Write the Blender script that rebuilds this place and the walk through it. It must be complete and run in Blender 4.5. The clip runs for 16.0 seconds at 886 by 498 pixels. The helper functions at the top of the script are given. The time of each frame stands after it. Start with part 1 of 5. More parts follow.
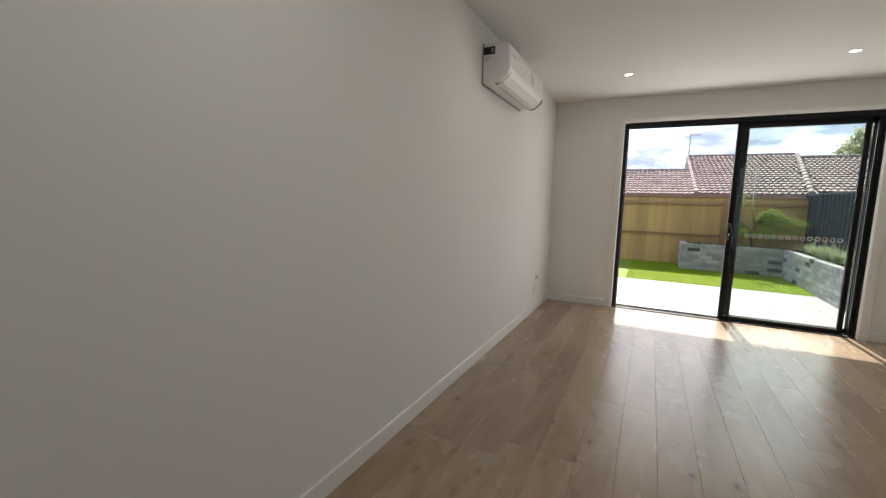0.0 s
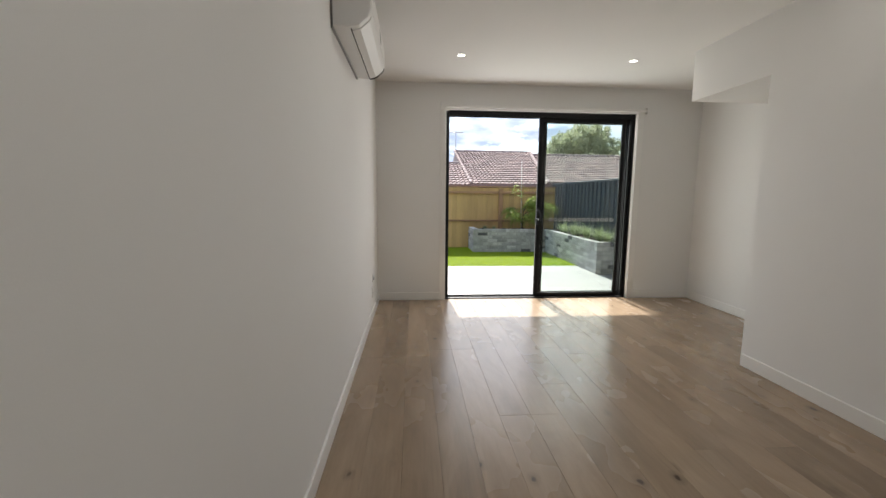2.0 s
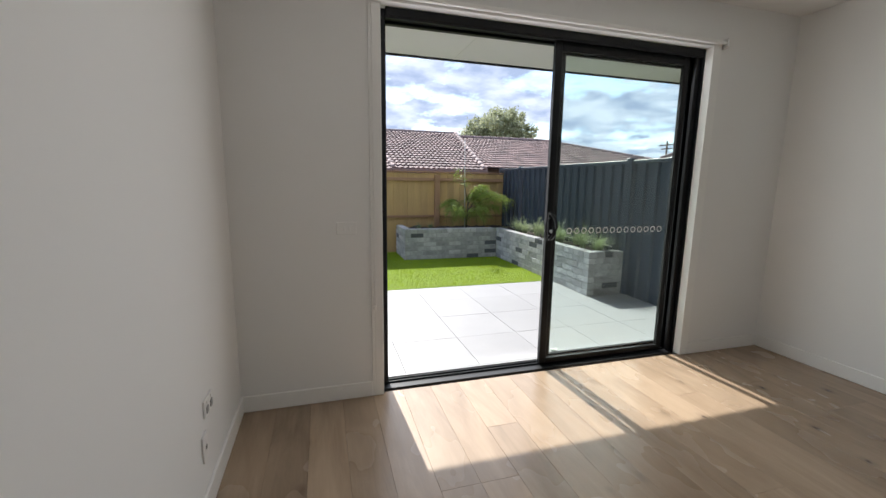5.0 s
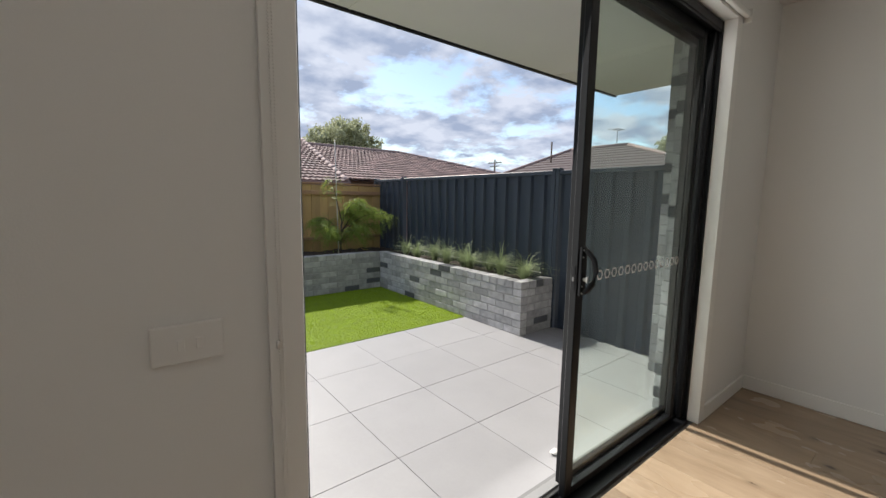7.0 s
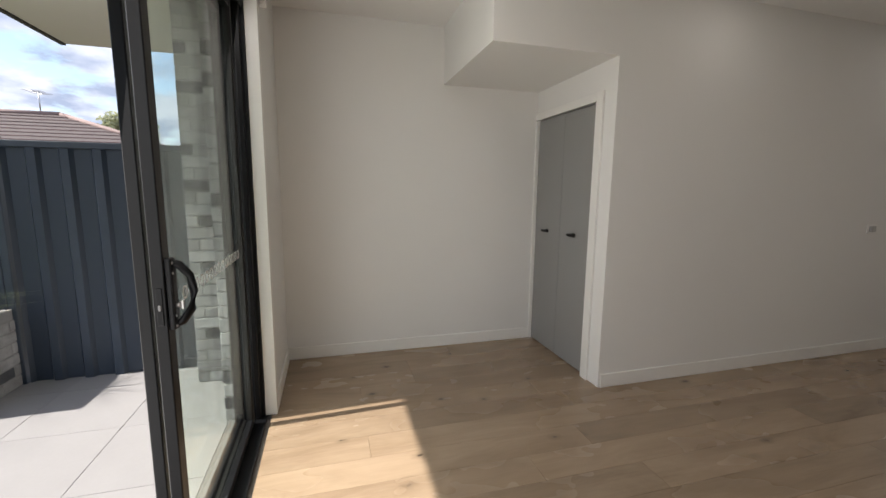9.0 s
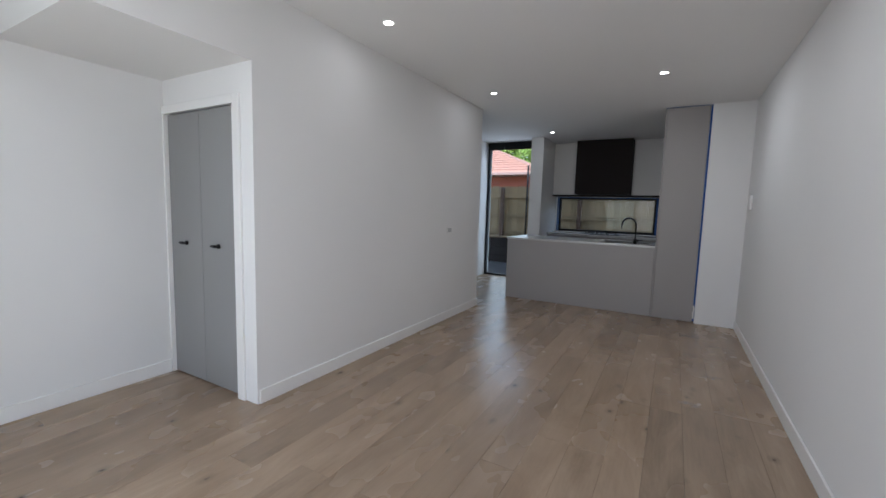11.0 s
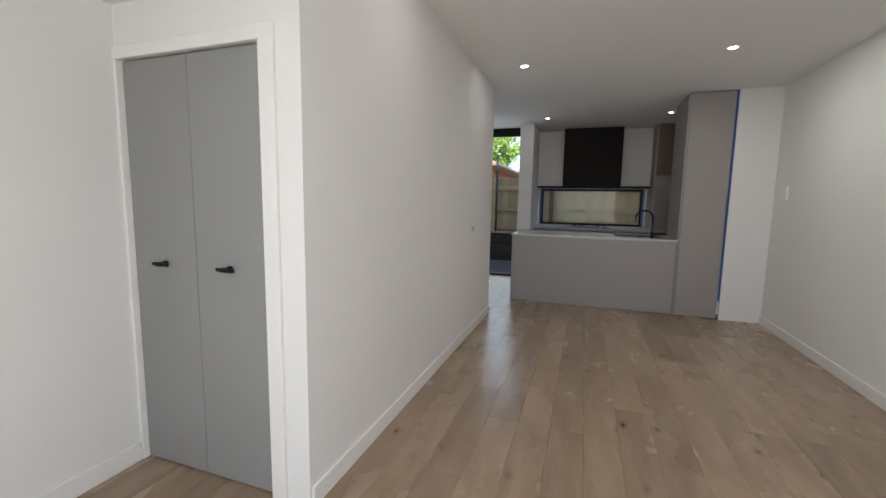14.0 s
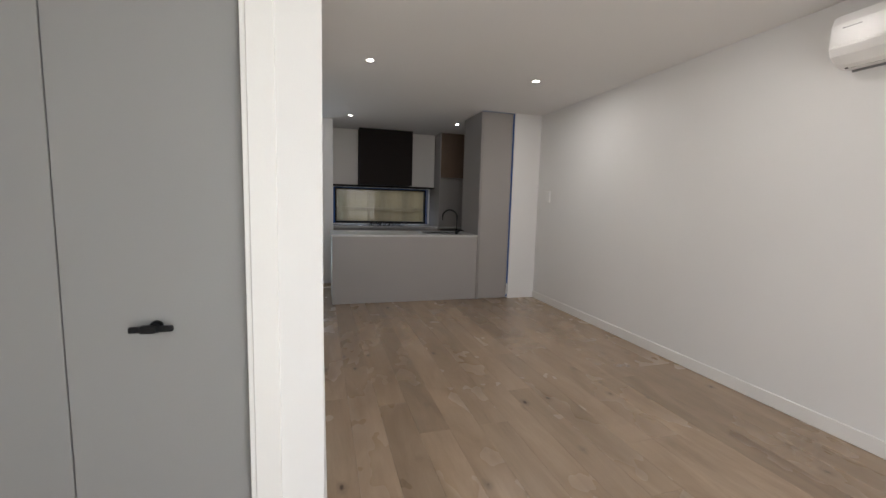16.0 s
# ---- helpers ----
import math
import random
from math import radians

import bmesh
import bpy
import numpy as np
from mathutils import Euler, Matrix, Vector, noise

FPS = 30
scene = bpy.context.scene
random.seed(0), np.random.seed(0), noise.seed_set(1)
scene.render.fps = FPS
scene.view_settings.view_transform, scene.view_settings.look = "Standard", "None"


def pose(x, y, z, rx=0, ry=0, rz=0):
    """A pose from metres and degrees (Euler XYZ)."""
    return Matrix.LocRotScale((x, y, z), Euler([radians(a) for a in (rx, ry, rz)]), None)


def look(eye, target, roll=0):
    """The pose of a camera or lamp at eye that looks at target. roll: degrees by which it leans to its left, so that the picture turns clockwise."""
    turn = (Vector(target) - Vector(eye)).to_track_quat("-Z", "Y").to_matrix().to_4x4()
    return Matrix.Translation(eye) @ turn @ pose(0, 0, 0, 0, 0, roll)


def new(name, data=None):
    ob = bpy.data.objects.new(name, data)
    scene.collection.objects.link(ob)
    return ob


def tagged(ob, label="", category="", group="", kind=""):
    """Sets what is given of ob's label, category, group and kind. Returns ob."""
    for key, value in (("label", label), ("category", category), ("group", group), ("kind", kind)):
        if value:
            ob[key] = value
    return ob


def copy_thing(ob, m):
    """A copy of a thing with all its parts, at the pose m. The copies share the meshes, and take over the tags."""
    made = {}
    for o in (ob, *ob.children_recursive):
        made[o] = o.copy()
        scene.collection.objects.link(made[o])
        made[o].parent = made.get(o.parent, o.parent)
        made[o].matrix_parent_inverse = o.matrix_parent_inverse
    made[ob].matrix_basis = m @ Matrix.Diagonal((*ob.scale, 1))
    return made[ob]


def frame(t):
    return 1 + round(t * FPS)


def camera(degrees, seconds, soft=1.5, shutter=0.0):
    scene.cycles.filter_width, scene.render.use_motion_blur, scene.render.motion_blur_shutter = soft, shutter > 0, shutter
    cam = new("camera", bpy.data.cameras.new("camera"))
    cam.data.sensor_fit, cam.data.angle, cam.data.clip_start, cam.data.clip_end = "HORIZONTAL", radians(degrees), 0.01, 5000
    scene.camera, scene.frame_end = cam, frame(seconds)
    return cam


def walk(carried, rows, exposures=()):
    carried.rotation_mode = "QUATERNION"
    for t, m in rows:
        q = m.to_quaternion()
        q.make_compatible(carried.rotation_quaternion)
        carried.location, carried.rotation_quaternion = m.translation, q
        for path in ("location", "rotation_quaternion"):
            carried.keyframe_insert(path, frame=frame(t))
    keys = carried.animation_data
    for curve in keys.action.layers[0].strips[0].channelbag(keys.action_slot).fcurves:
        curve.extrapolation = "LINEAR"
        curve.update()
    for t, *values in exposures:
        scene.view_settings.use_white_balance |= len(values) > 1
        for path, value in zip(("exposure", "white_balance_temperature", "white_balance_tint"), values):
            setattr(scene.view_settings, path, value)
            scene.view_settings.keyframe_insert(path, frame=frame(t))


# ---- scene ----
cam = camera(95.0, 16.0)
PATH = [
    (0, (1.236, -5.754, 1.367), (0.338, -3.983, 1.126), 1.5),
    (0.5, (0.994, -5.619, 1.35), (0.335, -3.745, 1.119), 1.4),
    (1, (0.744, -5.505, 1.359), (0.395, -3.55, 1.121), 1.1),
    (1.5, (0.52, -5.375, 1.37), (0.459, -3.392, 1.117), 0.8),
    (2, (0.454, -5.144, 1.337), (0.598, -3.166, 1.078), 0.5),
    (2.5, (0.463, -4.758, 1.349), (0.726, -2.792, 1.093), 0.4),
    (3, (0.455, -4.328, 1.327), (0.792, -2.373, 1.074), 0.4),
    (3.5, (0.445, -3.895, 1.335), (0.846, -1.953, 1.07), 0.4),
    (4, (0.462, -3.429, 1.339), (0.913, -1.502, 1.054), 0.4),
    (4.5, (0.49, -2.969, 1.383), (0.989, -1.058, 1.068), 0.5),
    (7, (0.554, -0.872, 1.378), (1.791, 0.68, 1.13), 0.9),
    (7.5, (0.687, -0.626, 1.372), (2.224, 0.629, 1.124), 0.1),
    (8, (0.803, -0.445, 1.366), (2.637, 0.313, 1.116), -0.3),
    (8.5, (0.803, -0.341, 1.351), (2.784, -0.257, 1.088), -0.1),
    (9, (0.766, -0.352, 1.381), (2.672, -0.89, 1.098), 0.6),
    (9.5, (0.752, -0.37, 1.368), (2.462, -1.375, 1.11), 1.5),
    (10, (0.731, -0.414, 1.347), (2.204, -1.747, 1.119), 1.8),
    (12.3, (0.802, -0.595, 1.4), (1.444, -2.478, 1.199), 1.2),
    (12.5, (0.916, -0.625, 1.394), (1.56, -2.508, 1.195), 1.1),
    (13, (1.214, -0.696, 1.406), (1.888, -2.568, 1.197), 0.9),
    (13.5, (1.607, -0.735, 1.385), (2.289, -2.603, 1.167), 1.0),
    (14, (2.019, -0.79, 1.372), (2.67, -2.666, 1.138), 1.0),
    (14.5, (2.43, -0.873, 1.38), (2.98, -2.78, 1.133), 1.3),
    (15, (2.766, -0.926, 1.394), (3.016, -2.896, 1.151), 1.5),
    (15.5, (2.942, -0.975, 1.385), (2.79, -2.956, 1.152), 1.6),
    (16, (3.105, -0.976, 1.391), (2.53, -2.878, 1.167), 1.6),
]

EXPOSURES = [(0.0, 1.02, 6550, 10), (1.5, 1.08, 6500, 10), (3.0, 1.08, 6350, 10), (4.5, 0.90, 6150, 10), (6.8, 0.38, 6550, 10), (8.0, 0.38, 6450, 10), (8.7, 0.58, 6950, 11),
             (9.5, 1.16, 5800, 12), (10.2, 1.34, 5600, 12), (12.3, 1.46, 5750, 11), (14.5, 1.63, 6250, 12), (16.0, 1.68, 6300, 13)]
walk(cam, [(t, look(eye, target, roll)) for t, eye, target, roll in PATH], EXPOSURES)

# ---- light: sun, sky with broken cloud, exposure ----
SUN_ELEVATION = 43.8
world = bpy.data.worlds.new("sky")
scene.world = world
world.use_nodes = True
wn, wl = world.node_tree.nodes, world.node_tree.links
wn.clear()
sky = wn.new("ShaderNodeTexSky")
sky.sky_type = "NISHITA"
sky.sun_disc = False
sky.sun_elevation = radians(SUN_ELEVATION)
sky.sun_rotation = radians(-3.0)
sky.air_density, sky.dust_density, sky.ozone_density = 1.0, 0.6, 1.0
coord = wn.new("ShaderNodeTexCoord")
parts = wn.new("ShaderNodeSeparateXYZ")
wl.new(coord.outputs["Generated"], parts.inputs[0])
lift = wn.new("ShaderNodeMath")
lift.operation = "MAXIMUM"
lift.inputs[1].default_value = 0.0
wl.new(parts.outputs["Z"], lift.inputs[0])
add = wn.new("ShaderNodeMath")
add.inputs[1].default_value = 0.22
wl.new(lift.outputs[0], add.inputs[0])
flat = wn.new("ShaderNodeCombineXYZ")
for n, axis in enumerate("XY"):
    over = wn.new("ShaderNodeMath")
    over.operation = "DIVIDE"
    wl.new(parts.outputs[axis], over.inputs[0])
    wl.new(add.outputs[0], over.inputs[1])
    wl.new(over.outputs[0], flat.inputs[n])
cloud = wn.new("ShaderNodeTexNoise")
cloud.inputs["Scale"].default_value, cloud.inputs["Detail"].default_value = 2.1, 12
cloud.inputs["Roughness"].default_value, cloud.inputs["Distortion"].default_value = 0.62, 0.15
wl.new(flat.outputs[0], cloud.inputs["Vector"])
ramp = wn.new("ShaderNodeValToRGB")
ramp.color_ramp.elements[0].position, ramp.color_ramp.elements[1].position = 0.40, 0.50
wl.new(cloud.outputs["Fac"], ramp.inputs[0])
shade = wn.new("ShaderNodeTexNoise")
shade.inputs["Scale"].default_value, shade.inputs["Detail"].default_value = 4.5, 10
wl.new(flat.outputs[0], shade.inputs["Vector"])
tone = wn.new("ShaderNodeValToRGB")
tone.color_ramp.elements[0].position, tone.color_ramp.elements[1].position = 0.38, 0.60
tone.color_ramp.elements[0].color, tone.color_ramp.elements[1].color = (2.0, 2.4, 3.3, 1), (3.8, 4.1, 4.8, 1)
wl.new(shade.outputs["Fac"], tone.inputs[0])
blend = wn.new("ShaderNodeMix")
blend.data_type = "RGBA"
wl.new(ramp.outputs["Color"], blend.inputs["Factor"])
wl.new(sky.outputs["Color"], blend.inputs["A"])
wl.new(tone.outputs["Color"], blend.inputs["B"])
back = wn.new("ShaderNodeBackground")
back.inputs["Strength"].default_value = 0.15
wl.new(blend.outputs["Result"], back.inputs["Color"])
wout = wn.new("ShaderNodeOutputWorld")
wl.new(back.outputs[0], wout.inputs[0])

sun_data = bpy.data.lights.new("sun", "SUN")
sun_data.energy, sun_data.angle, sun_data.color = 5.0, radians(0.5), (1.0, 0.95, 0.87)
sun = new("sun", sun_data)
sun.matrix_world = look((0.0, 30, 28), (1.5, 30 - 28 / math.tan(radians(SUN_ELEVATION)), 0))
DOWNLIGHT_WATTS = {(0.92, -1.0): 0.8, (2.66, -1.0): 0.5, (0.92, -2.98): 1.5, (2.66, -2.98): 0.35, (0.92, -4.98): 2.8, (2.66, -4.98): 0.35, (0.92, -7.577): 0.2, (2.66, -7.577): 0.2}


# area lamp added in the sliding door opening, on top of the sky's own light
door_fill_data = bpy.data.lights.new("door_fill_light", "AREA")
door_fill_data.shape, door_fill_data.size, door_fill_data.size_y, door_fill_data.energy, door_fill_data.color = "RECTANGLE", 2.38, 2.26, 15.0, (1.0, 0.975, 0.945)
door_fill = new("door_fill_light", door_fill_data)
door_fill.matrix_world = look((2.08, 0.25, 1.20), (2.08, -1.0, 1.0))

# bluish area lamp added outside the side-yard glass door, for sheen on the hall floor
hall_data = bpy.data.lights.new("hall_fill_light", "AREA")
hall_data.shape, hall_data.size, hall_data.size_y, hall_data.energy, hall_data.color = "RECTANGLE", 0.90, 2.45, 3.0, (0.84, 0.92, 1.0)
hall_light = new("hall_fill_light", hall_data)
hall_light.matrix_world = look((3.645, -8.40, 1.30), (3.645, -7.0, 1.1))


# ---- materials ----
def mat(name, base, rough=0.5, metal=0.0, var=0.08, scale=2.5, fine=90.0, bump=0.04, spread=0.0, spec=0.5, stretch=(1, 1, 1), coat=0.0):
    """A painted, stone or metal surface: two scales of noise in colour and relief; spread varies it from piece to piece."""
    m = bpy.data.materials.new(name)
    m.use_nodes = True
    n, l = m.node_tree.nodes, m.node_tree.links
    bsdf = n["Principled BSDF"]
    geo = n.new("ShaderNodeNewGeometry")
    mp = n.new("ShaderNodeMapping")
    mp.inputs["Scale"].default_value = stretch
    l.new(geo.outputs["Position"], mp.inputs["Vector"])
    info = n.new("ShaderNodeObjectInfo")
    big, small = n.new("ShaderNodeTexNoise"), n.new("ShaderNodeTexNoise")
    for tex, s, d in ((big, scale, 4), (small, fine, 3)):
        tex.noise_dimensions = "4D"
        tex.inputs["Scale"].default_value, tex.inputs["Detail"].default_value = s, d
        l.new(mp.outputs[0], tex.inputs["Vector"])
        if spread:
            w = n.new("ShaderNodeMath")
            w.operation = "MULTIPLY"
            w.inputs[1].default_value = 40.0
            l.new(info.outputs["Random"], w.inputs[0])
            l.new(w.outputs[0], tex.inputs["W"])
    mix = n.new("ShaderNodeMath")
    mix.operation = "MULTIPLY_ADD"
    mix.inputs[1].default_value = 0.35
    l.new(small.outputs["Fac"], mix.inputs[0])
    l.new(big.outputs["Fac"], mix.inputs[2])
    value = n.new("ShaderNodeMapRange")
    value.inputs["From Min"].default_value, value.inputs["From Max"].default_value = 0.35, 1.0
    value.inputs["To Min"].default_value, value.inputs["To Max"].default_value = 1 - var, 1 + var
    l.new(mix.outputs[0], value.inputs["Value"])
    hsv = n.new("ShaderNodeHueSaturation")
    hsv.inputs["Color"].default_value = (*base, 1)
    out = value.outputs["Result"]
    if spread:
        rnd = n.new("ShaderNodeMapRange")
        rnd.inputs["To Min"].default_value, rnd.inputs["To Max"].default_value = 1 - spread, 1 + spread
        l.new(info.outputs["Random"], rnd.inputs["Value"])
        mul = n.new("ShaderNodeMath")
        mul.operation = "MULTIPLY"
        l.new(out, mul.inputs[0])
        l.new(rnd.outputs["Result"], mul.inputs[1])
        out = mul.outputs[0]
    l.new(out, hsv.inputs["Value"])
    l.new(hsv.outputs["Color"], bsdf.inputs["Base Color"])
    r = n.new("ShaderNodeMapRange")
    r.inputs["To Min"].default_value, r.inputs["To Max"].default_value = max(0.02, rough - 0.07), min(1, rough + 0.07)
    l.new(big.outputs["Fac"], r.inputs["Value"])
    l.new(r.outputs["Result"], bsdf.inputs["Roughness"])
    bsdf.inputs["Metallic"].default_value = metal
    bsdf.inputs["Specular IOR Level"].default_value = spec
    bsdf.inputs["Coat Weight"].default_value = coat
    if bump:
        b = n.new("ShaderNodeBump")
        b.inputs["Strength"].default_value, b.inputs["Distance"].default_value = bump, 0.01
        l.new(small.outputs["Fac"], b.inputs["Height"])
        l.new(b.outputs[0], bsdf.inputs["Normal"])
    return m


def oak_floor():
    """Pale limed oak: long grain along the board, its own tone board by board, a few dark knots and open grain."""
    m = bpy.data.materials.new("limed_oak")
    m.use_nodes = True
    n, l = m.node_tree.nodes, m.node_tree.links
    bsdf = n["Principled BSDF"]
    geo, info = n.new("ShaderNodeNewGeometry"), n.new("ShaderNodeObjectInfo")
    seed = n.new("ShaderNodeMath")
    seed.operation, seed.inputs[1].default_value = "MULTIPLY", 97.0
    l.new(info.outputs["Random"], seed.inputs[0])
    shift = n.new("ShaderNodeCombineXYZ")
    l.new(seed.outputs[0], shift.inputs["Z"])
    where = n.new("ShaderNodeVectorMath")
    l.new(geo.outputs["Position"], where.inputs[0])
    l.new(shift.outputs[0], where.inputs[1])

    def noise_at(scale, stretch, detail=5, rough=0.6, distort=0.0):
        mp, t = n.new("ShaderNodeMapping"), n.new("ShaderNodeTexNoise")
        mp.inputs["Scale"].default_value = stretch
        l.new(where.outputs[0], mp.inputs["Vector"])
        l.new(mp.outputs[0], t.inputs["Vector"])
        t.inputs["Scale"].default_value, t.inputs["Detail"].default_value = scale, detail
        t.inputs["Roughness"].default_value, t.inputs["Distortion"].default_value = rough, distort
        return t

    broad = noise_at(5, (1.0, 0.22, 1), 5, 0.6, 1.2)
    grain = noise_at(60, (1.0, 0.05, 1), 6, 0.7, 0.3)
    cloudy = noise_at(2.2, (1, 0.6, 1), 3)
    ramp = n.new("ShaderNodeValToRGB")
    ramp.color_ramp.elements[0].position, ramp.color_ramp.elements[1].position = 0.3, 0.72
    ramp.color_ramp.elements[0].color, ramp.color_ramp.elements[1].color = (0.266, 0.191, 0.127, 1), (0.392, 0.293, 0.203, 1)
    l.new(broad.outputs["Fac"], ramp.inputs[0])
    gr = n.new("ShaderNodeMapRange")
    gr.inputs["From Min"].default_value, gr.inputs["From Max"].default_value = 0.3, 0.7
    gr.inputs["To Min"].default_value, gr.inputs["To Max"].default_value = 0.93, 1.05
    l.new(grain.outputs["Fac"], gr.inputs["Value"])
    rnd = n.new("ShaderNodeMapRange")
    rnd.inputs["To Min"].default_value, rnd.inputs["To Max"].default_value = 0.85, 1.12
    l.new(info.outputs["Random"], rnd.inputs["Value"])
    mul = n.new("ShaderNodeMath")
    mul.operation = "MULTIPLY"
    l.new(gr.outputs["Result"], mul.inputs[0])
    l.new(rnd.outputs["Result"], mul.inputs[1])
    hsv = n.new("ShaderNodeHueSaturation")
    l.new(ramp.outputs["Color"], hsv.inputs["Color"])
    l.new(mul.outputs[0], hsv.inputs["Value"])
    # knots: sparse small cells, slightly longer than wide
    kmap, knot, knoise = n.new("ShaderNodeMapping"), n.new("ShaderNodeTexVoronoi"), n.new("ShaderNodeTexNoise")
    kmap.inputs["Scale"].default_value = (1.0, 0.62, 1)
    knoise.inputs["Scale"].default_value = 26
    warp = n.new("ShaderNodeMix")
    warp.data_type = "VECTOR"
    warp.inputs["Factor"].default_value = 0.022
    l.new(where.outputs[0], knoise.inputs["Vector"])
    l.new(where.outputs[0], warp.inputs["A"])
    l.new(knoise.outputs["Color"], warp.inputs["B"])
    l.new(warp.outputs["Result"], kmap.inputs["Vector"])
    l.new(kmap.outputs[0], knot.inputs["Vector"])
    knot.inputs["Scale"].default_value = 4.6
    kr = n.new("ShaderNodeValToRGB")
    kr.color_ramp.elements[0].position, kr.color_ramp.elements[1].position = 0.035, 0.17
    kr.color_ramp.elements[0].color, kr.color_ramp.elements[1].color = (0.95, 0.95, 0.95, 1), (0, 0, 0, 1)
    halo = kr.color_ramp.elements.new(0.07)
    halo.color = (0.30, 0.30, 0.30, 1)
    l.new(knot.outputs["Distance"], kr.inputs[0])
    dark = n.new("ShaderNodeMix")
    dark.data_type = "RGBA"
    dark.inputs["B"].default_value = (0.06, 0.042, 0.030, 1)
    l.new(kr.outputs["Color"], dark.inputs["Factor"])
    l.new(hsv.outputs["Color"], dark.inputs["A"])
    l.new(dark.outputs["Result"], bsdf.inputs["Base Color"])
    rr = n.new("ShaderNodeMapRange")
    rr.inputs["To Min"].default_value, rr.inputs["To Max"].default_value = 0.20, 0.33
    l.new(cloudy.outputs["Fac"], rr.inputs["Value"])
    l.new(rr.outputs["Result"], bsdf.inputs["Roughness"])
    bsdf.inputs["Specular IOR Level"].default_value = 0.5
    b = n.new("ShaderNodeBump")
    b.inputs["Strength"].default_value, b.inputs["Distance"].default_value = 0.12, 0.004
    l.new(grain.outputs["Fac"], b.inputs["Height"])
    l.new(b.outputs[0], bsdf.inputs["Normal"])
    return m


def glass(name, tint):
    """A thin clear pane: passes light with a slight tint, mirrors by its Fresnel gloss."""
    m = bpy.data.materials.new(name)
    m.use_nodes = True
    n, l = m.node_tree.nodes, m.node_tree.links
    n.clear()
    clear, gloss, mix, fres, out = (n.new("ShaderNode" + k) for k in ("BsdfTransparent", "BsdfGlossy", "MixShader", "LayerWeight", "OutputMaterial"))
    clear.inputs["Color"].default_value = (*tint, 1)
    gloss.inputs["Roughness"].default_value = 0.01
    fres.inputs["Blend"].default_value = 0.5
    steep, gain = n.new("ShaderNodeMath"), n.new("ShaderNodeMath")
    steep.operation, steep.inputs[1].default_value = "POWER", 5.0
    gain.operation, gain.inputs[1].default_value, gain.inputs[2].default_value = "MULTIPLY_ADD", 0.45, 0.022
    l.new(fres.outputs["Facing"], steep.inputs[0])
    l.new(steep.outputs[0], gain.inputs[0])
    l.new(gain.outputs[0], mix.inputs[0])
    l.new(clear.outputs[0], mix.inputs[1])
    l.new(gloss.outputs[0], mix.inputs[2])
    l.new(mix.outputs[0], out.inputs[0])
    return m


def leaf(name, base, var=0.3):
    m = mat(name, base, 0.55, var=var, scale=7, fine=60, bump=0)
    n, l = m.node_tree.nodes, m.node_tree.links
    bsdf, out = n["Principled BSDF"], n["Material Output"]
    thin, mix = n.new("ShaderNodeBsdfTranslucent"), n.new("ShaderNodeMixShader")
    mix.inputs[0].default_value = 0.42
    l.new(bsdf.inputs["Base Color"].links[0].from_socket, thin.inputs["Color"])
    l.new(bsdf.outputs[0], mix.inputs[1])
    l.new(thin.outputs[0], mix.inputs[2])
    l.new(mix.outputs[0], out.inputs["Surface"])
    return m


def lamp_glow():
    m = bpy.data.materials.new("lit_diffuser")
    m.use_nodes = True
    bsdf = m.node_tree.nodes["Principled BSDF"]
    bsdf.inputs["Emission Color"].default_value = (1.0, 0.93, 0.80, 1)
    bsdf.inputs["Emission Strength"].default_value = 6.0
    return m


PAINT = mat("wall_paint", (0.79, 0.782, 0.765), 0.75, var=0.02, scale=1.2, fine=260, bump=0.05, spec=0.3)
CEIL = mat("ceiling_paint", (0.80, 0.79, 0.775), 0.85, var=0.015, scale=1.0, fine=260, bump=0.03, spec=0.2)
TRIM = mat("semi_gloss_white", (0.82, 0.81, 0.785), 0.35, var=0.02, scale=3, fine=150, bump=0.02)
OAK = oak_floor()
BLACK = mat("black_powder_coat", (0.003, 0.0036, 0.005), 0.45, var=0.2, scale=6, fine=500, bump=0.03, spec=0.3)
RUBBER = mat("black_rubber", (0.01, 0.01, 0.01), 0.7, bump=0.02)
PANE = glass("clear_glass", (0.955, 0.985, 0.968))
DOORGREY = mat("grey_door_paint", (0.272, 0.270, 0.266), 0.55, var=0.025, scale=1.5, fine=200, bump=0.03)
CABGREY = mat("grey_laminate", (0.315, 0.295, 0.28), 0.5, var=0.02, scale=2, fine=300, bump=0.02)
STONE = mat("pale_stone_top", (0.50, 0.49, 0.48), 0.22, var=0.10, scale=9, fine=120, bump=0.0)
HOODM = mat("dark_bronze_laminate", (0.017, 0.0125, 0.011), 0.7, spec=0.2, var=0.1, bump=0.02)
WOODLAM = mat("walnut_laminate", (0.135, 0.088, 0.056), 0.5, var=0.18, scale=5, fine=60, bump=0.03, stretch=(1, 1, 0.1))
CABWHITE = mat("white_laminate", (0.62, 0.60, 0.57), 0.5, var=0.02, bump=0.01)
TAPE = mat("blue_tape", (0.015, 0.085, 0.30), 0.6, var=0.15, scale=14, bump=0.05)
PLASTIC = mat("white_plastic", (0.80, 0.79, 0.77), 0.3, var=0.015, bump=0.0)
GREYPL = mat("grey_plastic", (0.25, 0.25, 0.25), 0.4, bump=0.0)
PALEGREY = mat("pale_grey_plastic", (0.48, 0.48, 0.48), 0.4, var=0.02, bump=0.0)
STEEL = mat("steel", (0.5, 0.5, 0.5), 0.3, metal=1.0, var=0.06, bump=0.02)
GLOW = lamp_glow()
TILE = mat("pale_porcelain", (0.35, 0.345, 0.355), 0.5, var=0.06, scale=4, fine=60, bump=0.03, spread=0.03)
